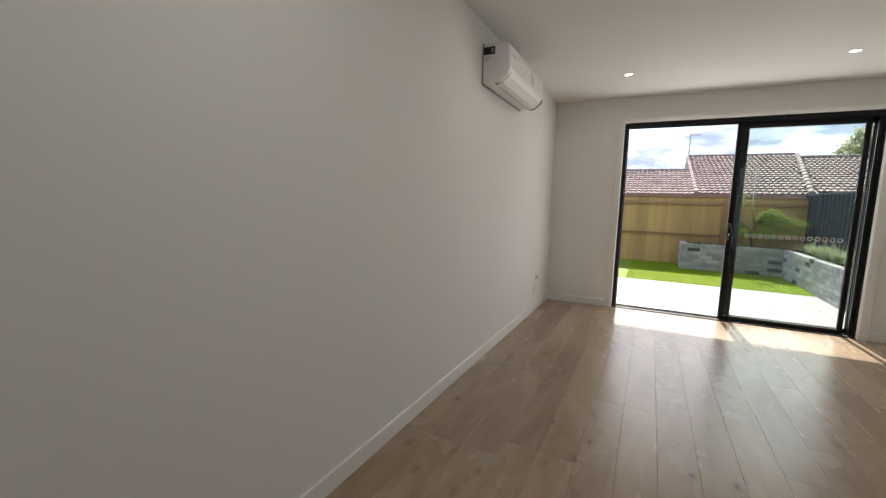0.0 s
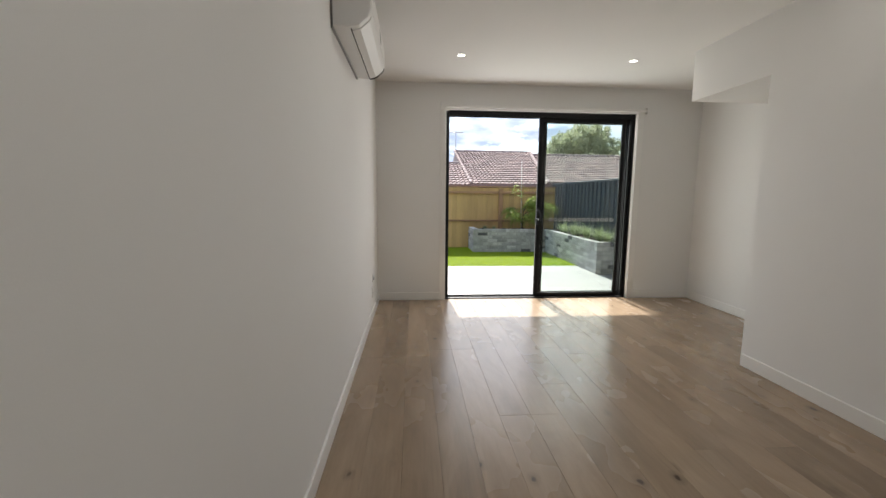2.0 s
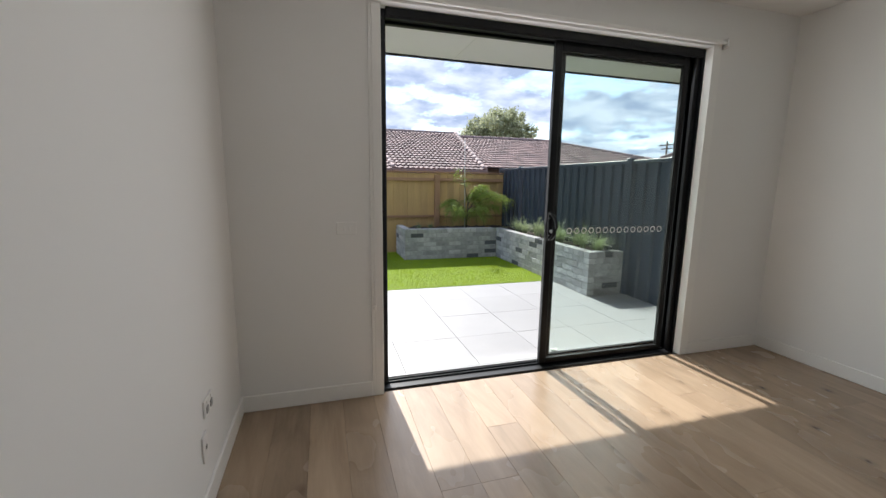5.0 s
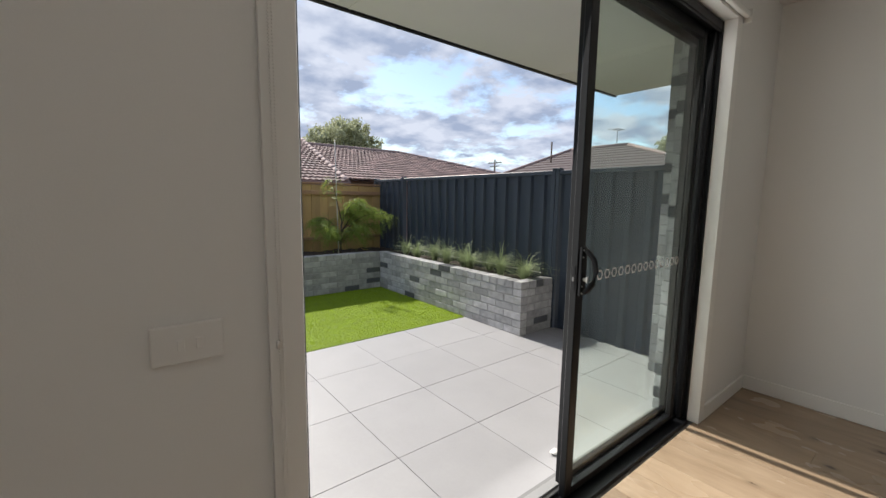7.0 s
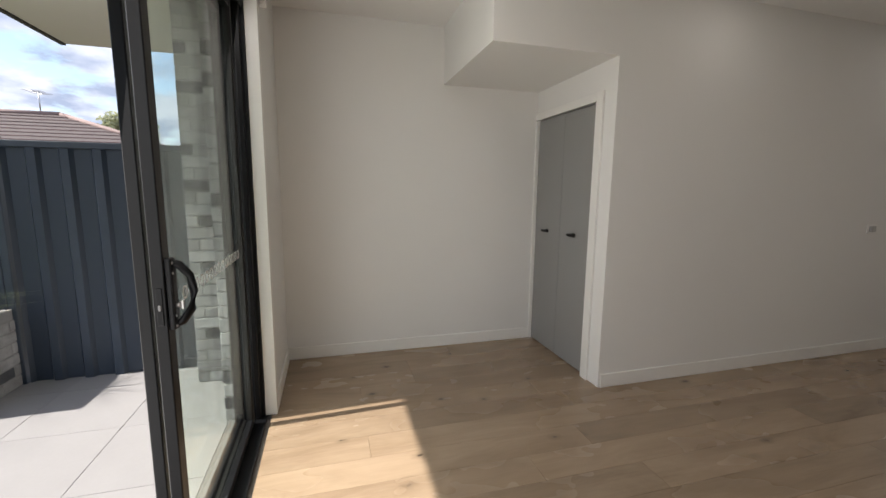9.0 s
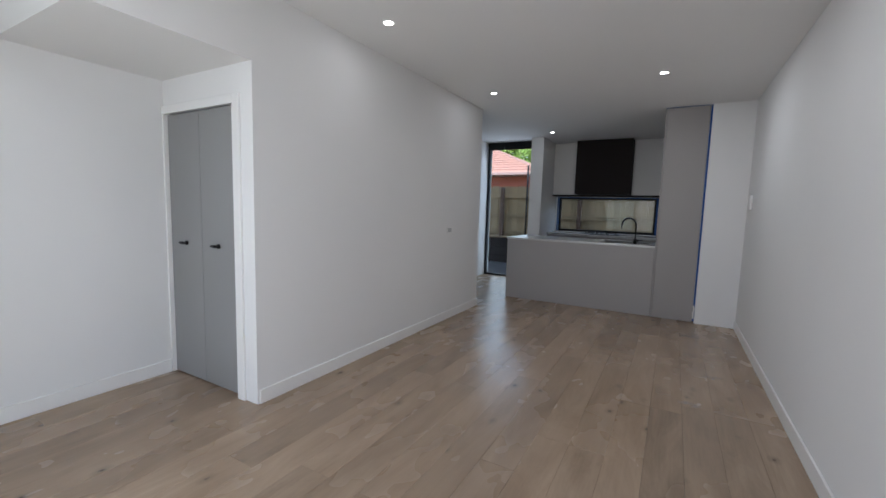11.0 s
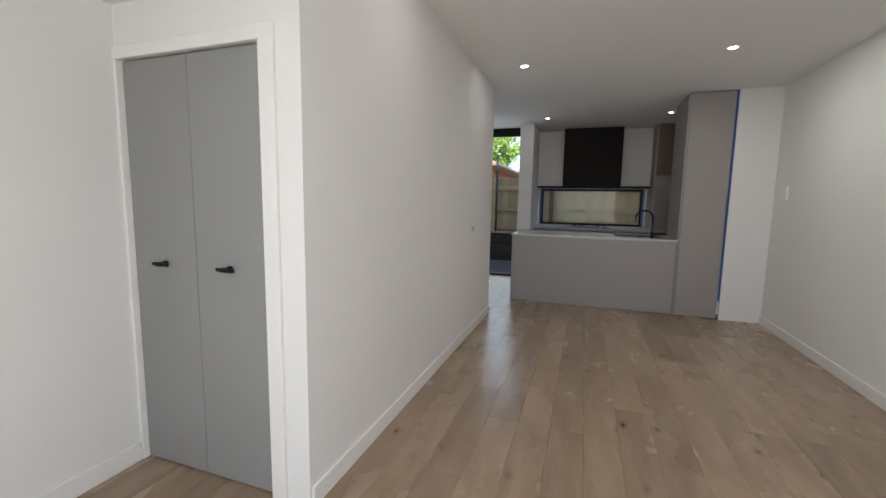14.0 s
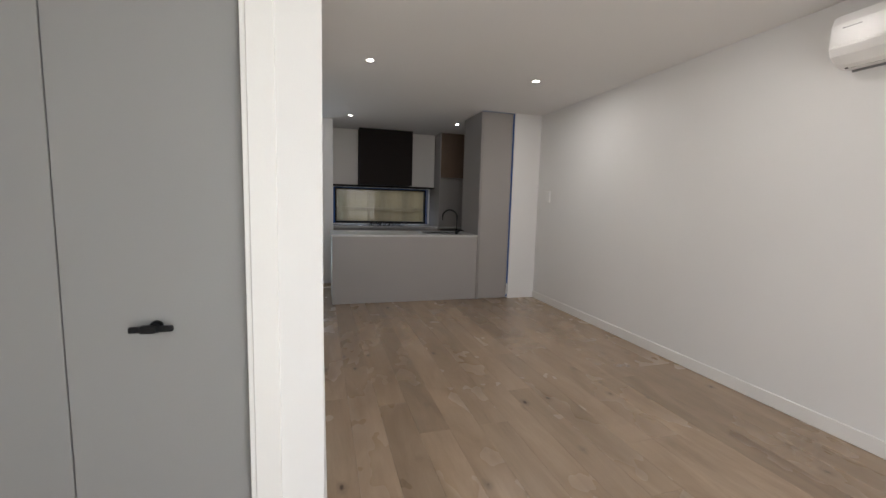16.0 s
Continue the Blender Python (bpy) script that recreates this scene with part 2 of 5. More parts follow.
GROUT = mat("grey_grout", (0.20, 0.20, 0.20), 0.9, var=0.15, bump=0.1)
BRICK = mat("grey_brick", (0.41, 0.405, 0.405), 0.85, var=0.32, scale=14, fine=130, bump=0.45, spread=0.26)
BRICKDARK = mat("charcoal_brick", (0.10, 0.104, 0.112), 0.85, var=0.25, scale=9, fine=130, bump=0.35, spread=0.15)
MORTAR = mat("pale_mortar", (0.34, 0.335, 0.325), 0.95, var=0.12, scale=14, fine=160, bump=0.3)
SOIL = mat("dark_mulch", (0.045, 0.032, 0.024), 0.95, var=0.5, scale=22, fine=80, bump=0.8)
TURF = mat("turf_mat", (0.17, 0.25, 0.010), 0.8, var=0.25, scale=12, fine=220, bump=0.5)
BLADE = leaf("turf_blade", (0.31, 0.42, 0.010), 0.25)
PINE = mat("treated_pine", (0.52, 0.345, 0.14), 0.8, var=0.22, scale=4, fine=70, bump=0.15, spread=0.13, stretch=(1, 1, 0.12))
PINERAIL = mat("pine_rail", (0.33, 0.19, 0.10), 0.8, var=0.2, scale=4, fine=70, bump=0.15, spread=0.1, stretch=(0.12, 1, 1))
OLDPINE = mat("weathered_pine", (0.29, 0.215, 0.12), 0.85, var=0.22, scale=4, fine=70, bump=0.15, spread=0.16, stretch=(1, 1, 0.12))
COLORSTEEL = mat("charcoal_steel_sheet", (0.030, 0.043, 0.064), 0.45, var=0.12, scale=3, fine=30, bump=0.03, stretch=(1, 1, 0.25))
ROOFTILE = mat("red_brown_roof_tile", (0.175, 0.112, 0.108), 0.8, var=0.25, scale=3, fine=40, bump=0.2, spread=0.33)
RIDGE = mat("ridge_capping", (0.27, 0.20, 0.19), 0.8, var=0.2, bump=0.2)
GUTTER = mat("mauve_gutter", (0.20, 0.13, 0.12), 0.5, var=0.1, bump=0.02)
REDBRICK = mat("red_brick_wall", (0.40, 0.12, 0.07), 0.85, var=0.2, scale=5, fine=60, bump=0.2)
SOFFIT = mat("soffit_sheet", (0.74, 0.73, 0.73), 0.8, var=0.02, bump=0.02)
BARK = mat("bark", (0.11, 0.085, 0.065), 0.9, var=0.35, scale=8, fine=60, bump=0.5)
LEAFTREE = leaf("gum_leaves", (0.42, 0.44, 0.28))
LEAFLIGHT = leaf("wattle_leaves", (0.27, 0.35, 0.075))
LEAFBRIGHT = leaf("bright_foliage", (0.28, 0.40, 0.10))
TUSSOCK = leaf("tussock_blades", (0.27, 0.33, 0.17), 0.4)
EARTH = mat("bare_ground", (0.11, 0.10, 0.06), 0.95, var=0.35, scale=0.6, fine=9, bump=0.4)
SIDEPOST = mat("dark_post", (0.10, 0.06, 0.04), 0.85, var=0.25, scale=5, fine=60, bump=0.15)
DECK = mat("dark_decking", (0.040, 0.043, 0.05), 0.55, var=0.2, scale=5, fine=70, bump=0.1, spread=0.15)
DIMWALL = mat("weatherboard", (0.55, 0.53, 0.50), 0.7, var=0.06, bump=0.05)


# ---- mesh helpers: shapes in world metres, linked under a thing whose origin is its base ----
ORIGIN = {}


def box(x0, x1, y0, y1, z0, z1, bev=0.0, seg=1):
    bm = bmesh.new()
    bmesh.ops.create_cube(bm, size=1.0, matrix=Matrix.Translation(((x0 + x1) / 2, (y0 + y1) / 2, (z0 + z1) / 2)) @ Matrix.Diagonal((x1 - x0, y1 - y0, z1 - z0, 1)))
    if bev:
        bmesh.ops.bevel(bm, geom=bm.edges[:], offset=bev, segments=seg, profile=0.5, affect="EDGES")
    return bm


def join(*bms):
    out = bmesh.new()
    for b in bms:
        tmp = bpy.data.meshes.new("tmp")
        b.to_mesh(tmp)
        out.from_mesh(tmp)
        bpy.data.meshes.remove(tmp)
        b.free()
    return out


def cyl(p0, p1, r0, r1=None, n=16):
    p0, p1 = Vector(p0), Vector(p1)
    d = p1 - p0
    m = Matrix.Translation((p0 + p1) / 2) @ d.to_track_quat("Z", "Y").to_matrix().to_4x4()
    bm = bmesh.new()
    bmesh.ops.create_cone(bm, cap_ends=True, segments=n, radius1=r0, radius2=r0 if r1 is None else r1, depth=d.length, matrix=m)
    for f in bm.faces:
        f.smooth = len(f.verts) == 4
    return bm


def tube(points, radius, n=8):
    """A round tube through the points; radius is one number or one for each point."""
    pts = [Vector(p) for p in points]
    bm, rings = bmesh.new(), []
    for i, p in enumerate(pts):
        d = (pts[min(i + 1, len(pts) - 1)] - pts[max(i - 1, 0)]).normalized()
        q = d.to_track_quat("Z", "Y")
        r = radius if isinstance(radius, (int, float)) else radius[i]
        rings.append([bm.verts.new(p + q @ Vector((r * math.cos(a), r * math.sin(a), 0))) for a in [2 * math.pi * k / n for k in range(n)]])
    for a, b in zip(rings, rings[1:]):
        for k in range(n):
            bm.faces.new((a[k], a[(k + 1) % n], b[(k + 1) % n], b[k])).smooth = True
    bm.faces.new(rings[0][::-1])
    bm.faces.new(rings[-1])
    return bm


def prism(profile, axis, a, b):
    """A closed profile of two coordinates swept from a to b along x, y or z."""
    put = {"x": lambda s, u, v: (s, u, v), "y": lambda s, u, v: (u, s, v), "z": lambda s, u, v: (u, v, s)}[axis]
    bm = bmesh.new()
    ends = [[bm.verts.new(put(s, u, v)) for u, v in profile] for s in (a, b)]
    k = len(profile)
    bm.faces.new(ends[0])
    bm.faces.new(ends[1][::-1])
    for i in range(k):
        bm.faces.new((ends[0][i], ends[1][i], ends[1][(i + 1) % k], ends[0][(i + 1) % k]))
    bmesh.ops.recalc_face_normals(bm, faces=bm.faces[:])
    return bm


def mesh_of(name, bm, material, origin=(0, 0, 0)):
    bm.transform(Matrix.Translation(-Vector(origin)))
    me = bpy.data.meshes.new(name)
    bm.to_mesh(me)
    bm.free()
    me.materials.append(material)
    return me


def thing(name, base, label, category, group="", kind=""):
    ob = new(name)
    ob.location = base
    ob.empty_display_size = 0.1
    ORIGIN[ob.name] = Vector(base)
    return tagged(ob, label, category, group, kind)


def solid(name, bm, material, label, category="", base=(0, 0, 0), group="", kind=""):
    """A top-level thing of one mesh, which may carry parts."""
    ob = new(name, mesh_of(name, bm, material, base))
    ob.location = base
    ORIGIN[ob.name] = Vector(base)
    return tagged(ob, label, category, group, kind)


def part(name, bm, material, parent, label=""):
    ob = new(name, mesh_of(name, bm, material, ORIGIN[parent.name]))
    ob.parent = parent
    ORIGIN[ob.name] = ORIGIN[parent.name]
    return tagged(ob, label)


def piece(name, mesh, parent, at, turn=None):
    """One of many alike pieces on a shared mesh."""
    ob = new(name, mesh)
    ob.parent = parent
    ob.location = Vector(at) - ORIGIN[parent.name]
    if turn is not None:
        ob.rotation_euler = turn
    return ob


def unit(name, sx, sy, sz, material, bev=0.002):
    return mesh_of(name, box(-sx / 2, sx / 2, -sy / 2, sy / 2, -sz / 2, sz / 2, bev), material)


def sheet(name, verts, faces, material):
    me = bpy.data.meshes.new(name)
    me.from_pydata(verts, [], faces)
    me.materials.append(material)
    return me


# ---- the room: shell, openings, bulkhead ----
H = 2.70          # ceiling
EAST = 4.15       # far side wall
SOUTH = -9.10     # kitchen back wall
PART_X = 3.10     # partition beside the cupboard
PATIO = -0.02


def structure(name, bm, material, label):
    return solid(name, bm, material, label, name.split("_")[0], kind="structure")


floor = structure("floor", join(box(-0.2, 3.14, SOUTH - 0.2, 0.06, -0.20, -0.016), box(3.14, EAST + 0.2, -8.50, 0.06, -0.20, -0.016)), GROUT, "pale limed oak board floor running to the sliding door")
wall_west = structure("wall_west", box(-0.2, 0.0, SOUTH - 0.2, 0.25, -0.2, H), PAINT, "long off-white painted plaster wall")
wall_east = structure("wall_east", box(EAST, EAST + 0.2, -8.52, 0.25, -0.2, H), PAINT, "off-white painted plaster wall beside the cupboard")
OX0, OX1, OZ = 0.800, 3.375, 2.445
wall_north = structure("wall_north", join(box(0.0, OX0, 0.0, 0.25, -0.2, H), box(OX1, EAST, 0.0, 0.25, -0.2, H), box(OX0, OX1, 0.0, 0.25, OZ, H)), PAINT, "off-white wall round the sliding door opening")
KX0, KX1, KZ0, KZ1 = 1.03, 2.86, 0.955, 1.655
wall_south = structure("wall_south", join(box(0.0, KX0, SOUTH - 0.2, SOUTH, -0.2, H), box(KX1, 2.91, SOUTH - 0.2, SOUTH, -0.2, H), box(KX0, KX1, SOUTH - 0.2, SOUTH, -0.2, KZ0), box(KX0, KX1, SOUTH - 0.2, SOUTH, KZ1, H)), PAINT, "painted kitchen back wall with a low strip window")
wall_nib = structure("wall_nib", box(2.91, 3.14, SOUTH - 0.2, -7.97, -0.2, H), PAINT, "short white wall end beside the glass door")
wall_hall_end = structure("wall_hall_end", box(3.14, EAST, -8.52, -8.30, 2.60, H), BLACK, "dark head over the glass door")
wall_partition = structure("wall_partition", box(PART_X, PART_X + 0.11, -5.66, -2.17, 0.0, H), PAINT, "off-white partition wall with a plain square end")
wall_cupboard = structure("wall_cupboard", join(box(PART_X + 0.11, 3.297, -2.28, -2.17, 0, H), box(3.297, EAST, -2.28, -2.17, 2.012, H), box(4.14, EAST, -2.28, -2.17, 0, 2.012)), PAINT, "white wall round the cupboard doors")
wall_cupboard_back = structure("wall_cupboard_back", box(PART_X + 0.11, EAST, -2.95, -2.85, 0, H), PAINT, "plain white back of the cupboard")
wall_hall = structure("wall_hall", box(PART_X + 0.11, EAST, -5.1, -5.0, 0, H), PAINT, "plain white hall wall behind the partition")
wall_kitchen_nib = structure("wall_kitchen_nib", box(0.0, 0.425, -7.25, -6.43, 0, H), PAINT, "white wall return beside the tall pantry")
ceiling = structure("ceiling", box(-0.2, EAST + 0.2, SOUTH - 0.2, 0.25, H, H + 0.15), CEIL, "flat white plasterboard ceiling with downlights")
bulkhead = structure("bulkhead", box(PART_X, EAST, -2.17, -1.30, 2.25, H), PAINT, "white plaster bulkhead over the cupboard nook")

# skirtings with a small round on the top edge
SK = 0.10


def skirting(x0, x1, y0, y1):
    bm = box(x0, x1, y0, y1, 0, SK, 0.003)
    structure("baseboard", bm, TRIM, "white square skirting board along the wall")


skirting(0.0, 0.014, -6.43, -0.014)
skirting(0.0, 0.782, -0.014, 0.0)
skirting(OX1, EAST, -0.014, 0.0)
skirting(EAST - 0.014, EAST, -2.155, -0.014)
skirting(PART_X - 0.014, PART_X, -5.66, -2.184)
skirting(PART_X - 0.014, PART_X + 0.11, -5.674, -5.66)

# white lining round the sliding door
door_trim = thing("trim", (2.1, 0, 0), "white painted lining round the sliding door", "trim", kind="structure")
part("jamb_lining", join(box(OX0, 0.856, -0.012, 0.09, 0, OZ, 0.002), box(0.782, OX0, -0.012, 0.0, 0, OZ, 0.001)), TRIM, door_trim)
part("jamb_lining", box(3.300, OX1, -0.012, 0.055, 0, OZ, 0.002), TRIM, door_trim)
part("head_lining", box(0.856, 3.300, -0.012, 0.055, 2.395, OZ, 0.002), TRIM, door_trim)

# ---- sliding door: frame, fixed panel outside, slid panel inside ----
sliding_door = thing("door_1", (2.1, 0.1, 0), "black aluminium sliding glass door standing half open", "sliding door", kind="structure")
FX0, FX1, FZ = 0.856, 3.300, 2.395
part("jamb", join(box(OX0, FX0, 0.0925, 0.225, 0.0, FZ), box(FX0, FX0 + 0.040, 0.094, 0.225, 0.0, FZ, 0.002), box(FX0 + 0.040, FX0 + 0.052, 0.15, 0.17, 0.012, FZ - 0.05, 0.001)), BLACK, sliding_door)
part("jamb", join(box(FX1, OX1, 0.058, 0.222, 0.0, FZ), box(FX1 - 0.012, FX1, 0.056, 0.225, 0.0, FZ, 0.002), box(3.246, FX1 - 0.012, 0.075, 0.10, 0.012, FZ - 0.05, 0.002), box(3.255, FX1 - 0.012, 0.145, 0.165, 0.012, FZ - 0.05, 0.001)), BLACK, sliding_door)
part("head", join(box(FX0 + 0.04, FX1 - 0.012, 0.058, 0.225, FZ - 0.05, FZ, 0.002), box(FX0 + 0.04, FX1 - 0.012, 0.143, 0.150, FZ - 0.065, FZ - 0.05), box(FX0 + 0.04, FX1 - 0.012, 0.062, 0.070, FZ - 0.062, FZ - 0.05)), BLACK, sliding_door)
part("track", join(box(FX0 + 0.001, FX1 - 0.013, 0.042, 0.150, -0.016, 0.008, 0.002), box(FX0 + 0.04, FX1 - 0.012, 0.114, 0.120, 0.008, 0.020), box(FX0 + 0.04, FX1 - 0.012, 0.148, 0.153, 0.008, 0.022)), BLACK, sliding_door, "black sill with raised runners")
part("outer_track", join(box(FX0 + 0.001, FX1 - 0.013, 0.1535, 0.235, -0.016, 0.006, 0.002), box(FX0 + 0.04, FX1 - 0.012, 0.180, 0.186, 0.006, 0.020)), GREYPL, sliding_door, "dull grey outer sill track")


def glazed_panel(name, x0, x1, y, left, right, label):
    p = part(name, join(box(x0, x0 + left, y - 0.017, y + 0.017, 0.021, FZ - 0.052, 0.003), box(x1 - right, x1, y - 0.017, y + 0.017, 0.021, FZ - 0.052, 0.003),
             box(x0 + left, x1 - right, y - 0.016, y + 0.016, 0.021, 0.058, 0.003), box(x0 + left, x1 - right, y - 0.016, y + 0.016, FZ - 0.112, FZ - 0.052, 0.003)), BLACK, sliding_door, label)
    part("glazing_bead", join(box(x0 + left, x0 + left + 0.008, y - 0.012, y + 0.012, 0.058, FZ - 0.112), box(x1 - right - 0.008, x1 - right, y - 0.012, y + 0.012, 0.058, FZ - 0.112)), RUBBER, p)
    pane = part("pane", box(x0 + left - 0.008, x1 - right + 0.008, y - 0.003, y + 0.003, 0.050, FZ - 0.105), PANE, p, "clear glass pane")
    pane.visible_shadow = False
    return p


fixed_panel = glazed_panel("fixed_panel", 2.128, 3.286, 0.184, 0.050, 0.030, "black framed fixed glass panel")
slide_panel = glazed_panel("sliding_panel", 2.060, 3.207, 0.1175, 0.052, 0.038, "black framed sliding panel pushed open")
# handle: backplate with a curved pull and a lock snib
HX, HY = 2.082, 0.1005
pull = tube([(HX, HY - 0.006, 0.985), (HX + 0.005, HY - 0.030, 0.993), (HX + 0.018, HY - 0.052, 1.028), (HX + 0.024, HY - 0.059, 1.078), (HX + 0.018, HY - 0.052, 1.128), (HX + 0.005, HY - 0.030, 1.163), (HX, HY - 0.006, 1.171)], [0.010, 0.012, 0.012, 0.012, 0.012, 0.012, 0.010], 12)
part("handle", join(box(HX - 0.018, HX + 0.020, HY - 0.019, HY, 0.972, 1.184, 0.006, 2), pull), BLACK, slide_panel, "black curved pull handle")
part("lock_snib", join(cyl((HX - 0.002, HY - 0.019, 1.045), (HX - 0.002, HY - 0.032, 1.045), 0.008), box(HX - 0.007, HX + 0.003, HY - 0.040, HY - 0.031, 1.032, 1.058, 0.002)), STEEL, slide_panel, "small steel lock snib")
for z in (0.985, 1.015, 1.14, 1.17):
    part("screw", cyl((HX - 0.011, HY - 0.0185, z), (HX - 0.011, HY - 0.0205, z), 0.004, n=10), STEEL, slide_panel)
part("strike", box(2.057, 2.0605, 0.109, 0.125, 0.99, 1.10, 0.001), BLACK, slide_panel)
part("latch_tongue", box(2.053, 2.0575, 0.113, 0.120, 1.035, 1.052, 0.001), GREYPL, slide_panel, "small grey latch tongue")


def hex_ring(x, y, z, r):
    bm = bmesh.new()
    a = [bm.verts.new((x + r * math.cos(k * math.pi / 3), y, z + r * math.sin(k * math.pi / 3))) for k in range(6)]
    b = [bm.verts.new((x + 0.68 * r * math.cos(k * math.pi / 3), y, z + 0.68 * r * math.sin(k * math.pi / 3))) for k in range(6)]
    for k in range(6):
        bm.faces.new((a[k], a[(k + 1) % 6], b[(k + 1) % 6], b[k]))
    return bm


for k in range(14):
    part("safety_marking", hex_ring(2.262 + k * 0.0635, 0.1135, 1.04, 0.026), PLASTIC, slide_panel, "white hexagon safety marking")

# ---- outside: ground, patio, soffit ----
ground = structure("ground", box(-400, 400, -400, 400, -0.9, -0.11), EARTH, "bare earth round the house to the horizon")
patio = structure("pavement", box(-1.6, 4.3, 0.20, 2.635, -0.11, PATIO - 0.010), GROUT, "pale porcelain tiled patio outside the sliding door")
step_sill = structure("trim_sill", box(OX0, OX1, 0.236, 0.262, -0.11, -0.004, 0.003), GROUT, "thin sill under the sliding door")
soffit = structure("soffit", box(-1.6, 5.6, 0.26, 1.965, H + 0.005, H + 0.03), SOFFIT, "pale sheet soffit over the patio with thin joints")
for x in (-0.47, 1.93, 4.33):
    part("cover_strip", box(x - 0.012, x + 0.012, 0.26, 1.965, H + 0.001, H + 0.006), SOFFIT, soffit)
eave = structure("fascia", join(box(-1.6, 5.6, 1.965, 2.005, H - 0.01, H + 0.22, 0.003), box(-1.6, 5.6, 2.005, 2.115, H + 0.08, H + 0.2, 0.004)), BLACK, "dark fascia and gutter along the eave")
# unseen slab; its south overhang is sized to keep sun off the side fence
upper = structure("roof_slab", box(-1.6, 5.6, SOUTH - 0.8, 1.965, H + 0.16, H + 0.4), SOFFIT, "unseen flat roof over the rooms, overhanging to shade the side yard")


# ---- indoor things ----
# roller blind cassette with a bead chain
blind = thing("roller_blind", (2.1, -0.03, 2.40), "slim white roller blind rolled up over the sliding door", "blind")
part("bottom_rail", box(0.85, 3.39, -0.042, -0.014, 2.408, 2.436, 0.006, 2), TRIM, blind)
part("end_bracket", box(0.792, 0.850, -0.050, -0.002, 2.385, 2.475, 0.002), PLASTIC, blind)
part("end_bracket", box(3.390, 3.402, -0.050, -0.002, 2.385, 2.455, 0.002), PLASTIC, blind)
chain = bmesh.new()
for cx in (0.797, 0.805):
    z = 2.40
    while z > 0.60:
        bmesh.ops.create_icosphere(chain, subdivisions=1, radius=0.0022, matrix=Matrix.Translation((cx + 0.002 * math.sin(z * 1.3), -0.018, z)))
        z -= 0.0068
for k in range(1, 8):
    a = math.pi * k / 8
    bmesh.ops.create_icosphere(chain, subdivisions=1, radius=0.0022, matrix=Matrix.Translation((0.801 - 0.004 * math.cos(a), -0.018, 0.60 - 0.006 * math.sin(a))))
part("bead_chain", chain, PLASTIC, blind, "looped white bead chain")
part("chain_joiner", cyl((0.797, -0.018, 1.06), (0.797, -0.018, 1.075), 0.004, n=8), PLASTIC, blind)
part("chain_guide", box(0.793, 0.809, -0.024, -0.012, 0.585, 0.61, 0.003), PLASTIC, blind)


# wall plates
def plate(name, label, cat, at, axis, w, h, inner):
    """A plate on a wall: axis is the wall's normal, inner the switches or sockets on it as (u, v, w, h)."""
    x, y, z = at
    t = thing(name, at, label, cat)

    def slab(u, v, sw, sh, d0, d1, bev):
        if axis == "y":
            return box(x + u - sw / 2, x + u + sw / 2, y - d1, y - d0, z + v - sh / 2, z + v + sh / 2, bev, 2)
        s = 1 if axis == "x" else -1
        a, b = sorted((x + s * d0, x + s * d1))
        return box(a, b, y + u - sw / 2, y + u + sw / 2, z + v - sh / 2, z + v + sh / 2, bev, 2)

    part("plate", slab(0, 0, w, h, 0.0, 0.009, 0.003), PLASTIC, t)
    for nm, u, v, sw, sh, m in inner:
        part(nm, slab(u, v, sw, sh, 0.0085, 0.0125, 0.0015), m, t)
    return t


plate("light_switch", "white two-gang light switch beside the sliding door", "switch", (0.639, 0, 1.103), "y", 0.118, 0.075, [("rocker", -0.012, -0.002, 0.012, 0.022, PLASTIC), ("rocker", 0.018, -0.002, 0.012, 0.022, PLASTIC)])
plate("power_outlet", "white double power outlet above the skirting", "outlet", (0, -0.67, 0.43), "x", 0.118, 0.075, [("socket", -0.03, -0.008, 0.03, 0.03, GREYPL), ("socket", 0.03, -0.008, 0.03, 0.03, GREYPL), ("rocker", -0.03, 0.024, 0.01, 0.014, PLASTIC), ("rocker", 0.03, 0.024, 0.01, 0.014, PLASTIC)])
plate("antenna_outlet", "small white antenna wall plate near the skirting", "outlet", (0, -0.755, 0.285), "x", 0.07, 0.115, [("socket", 0, 0, 0.016, 0.016, STEEL)])
plate("wall_switch", "white switch plate on the partition wall", "switch", (PART_X, -4.80, 1.098), "-x", 0.118, 0.075, [("rocker", -0.022, 0, 0.040, 0.050, PALEGREY), ("rocker", 0.022, 0, 0.040, 0.050, PALEGREY)])
ctrl = thing("wall_controller", (0, -6.12, 1.52), "white wall controller box on the plaster wall", "controller")
part("case", box(0, 0.024, -6.165, -6.075, 1.44, 1.60, 0.006, 2), PLASTIC, ctrl)
part("screen", box(0.0235, 0.0255, -6.150, -6.090, 1.53, 1.585, 0.001), PLASTIC, ctrl)

# wall-mounted air conditioner
ac = thing("air_conditioner", (0.1, -2.24, 2.25), "white split-system air conditioner with its flap shut, high on the wall", "air conditioner")
AY0, AY1 = -2.745, -1.715
prof = [(0.012, 2.262), (0.10, 2.255), (0.155, 2.268), (0.205, 2.310), (0.222, 2.350), (0.220, 2.480), (0.205, 2.525), (0.17, 2.545), (0.012, 2.548)]
body = prism(prof, "y", AY0, AY1)
bmesh.ops.bevel(body, geom=[e for e in body.edges if abs(e.verts[0].co.y - e.verts[1].co.y) < 1e-4], offset=0.006, segments=2, profile=0.5, affect="EDGES")
part("body", body, PLASTIC, ac)
part("back_plate", box(0.0, 0.012, AY0 + 0.01, AY1 - 0.01, 2.25, 2.552, 0.001), GREYPL, ac)
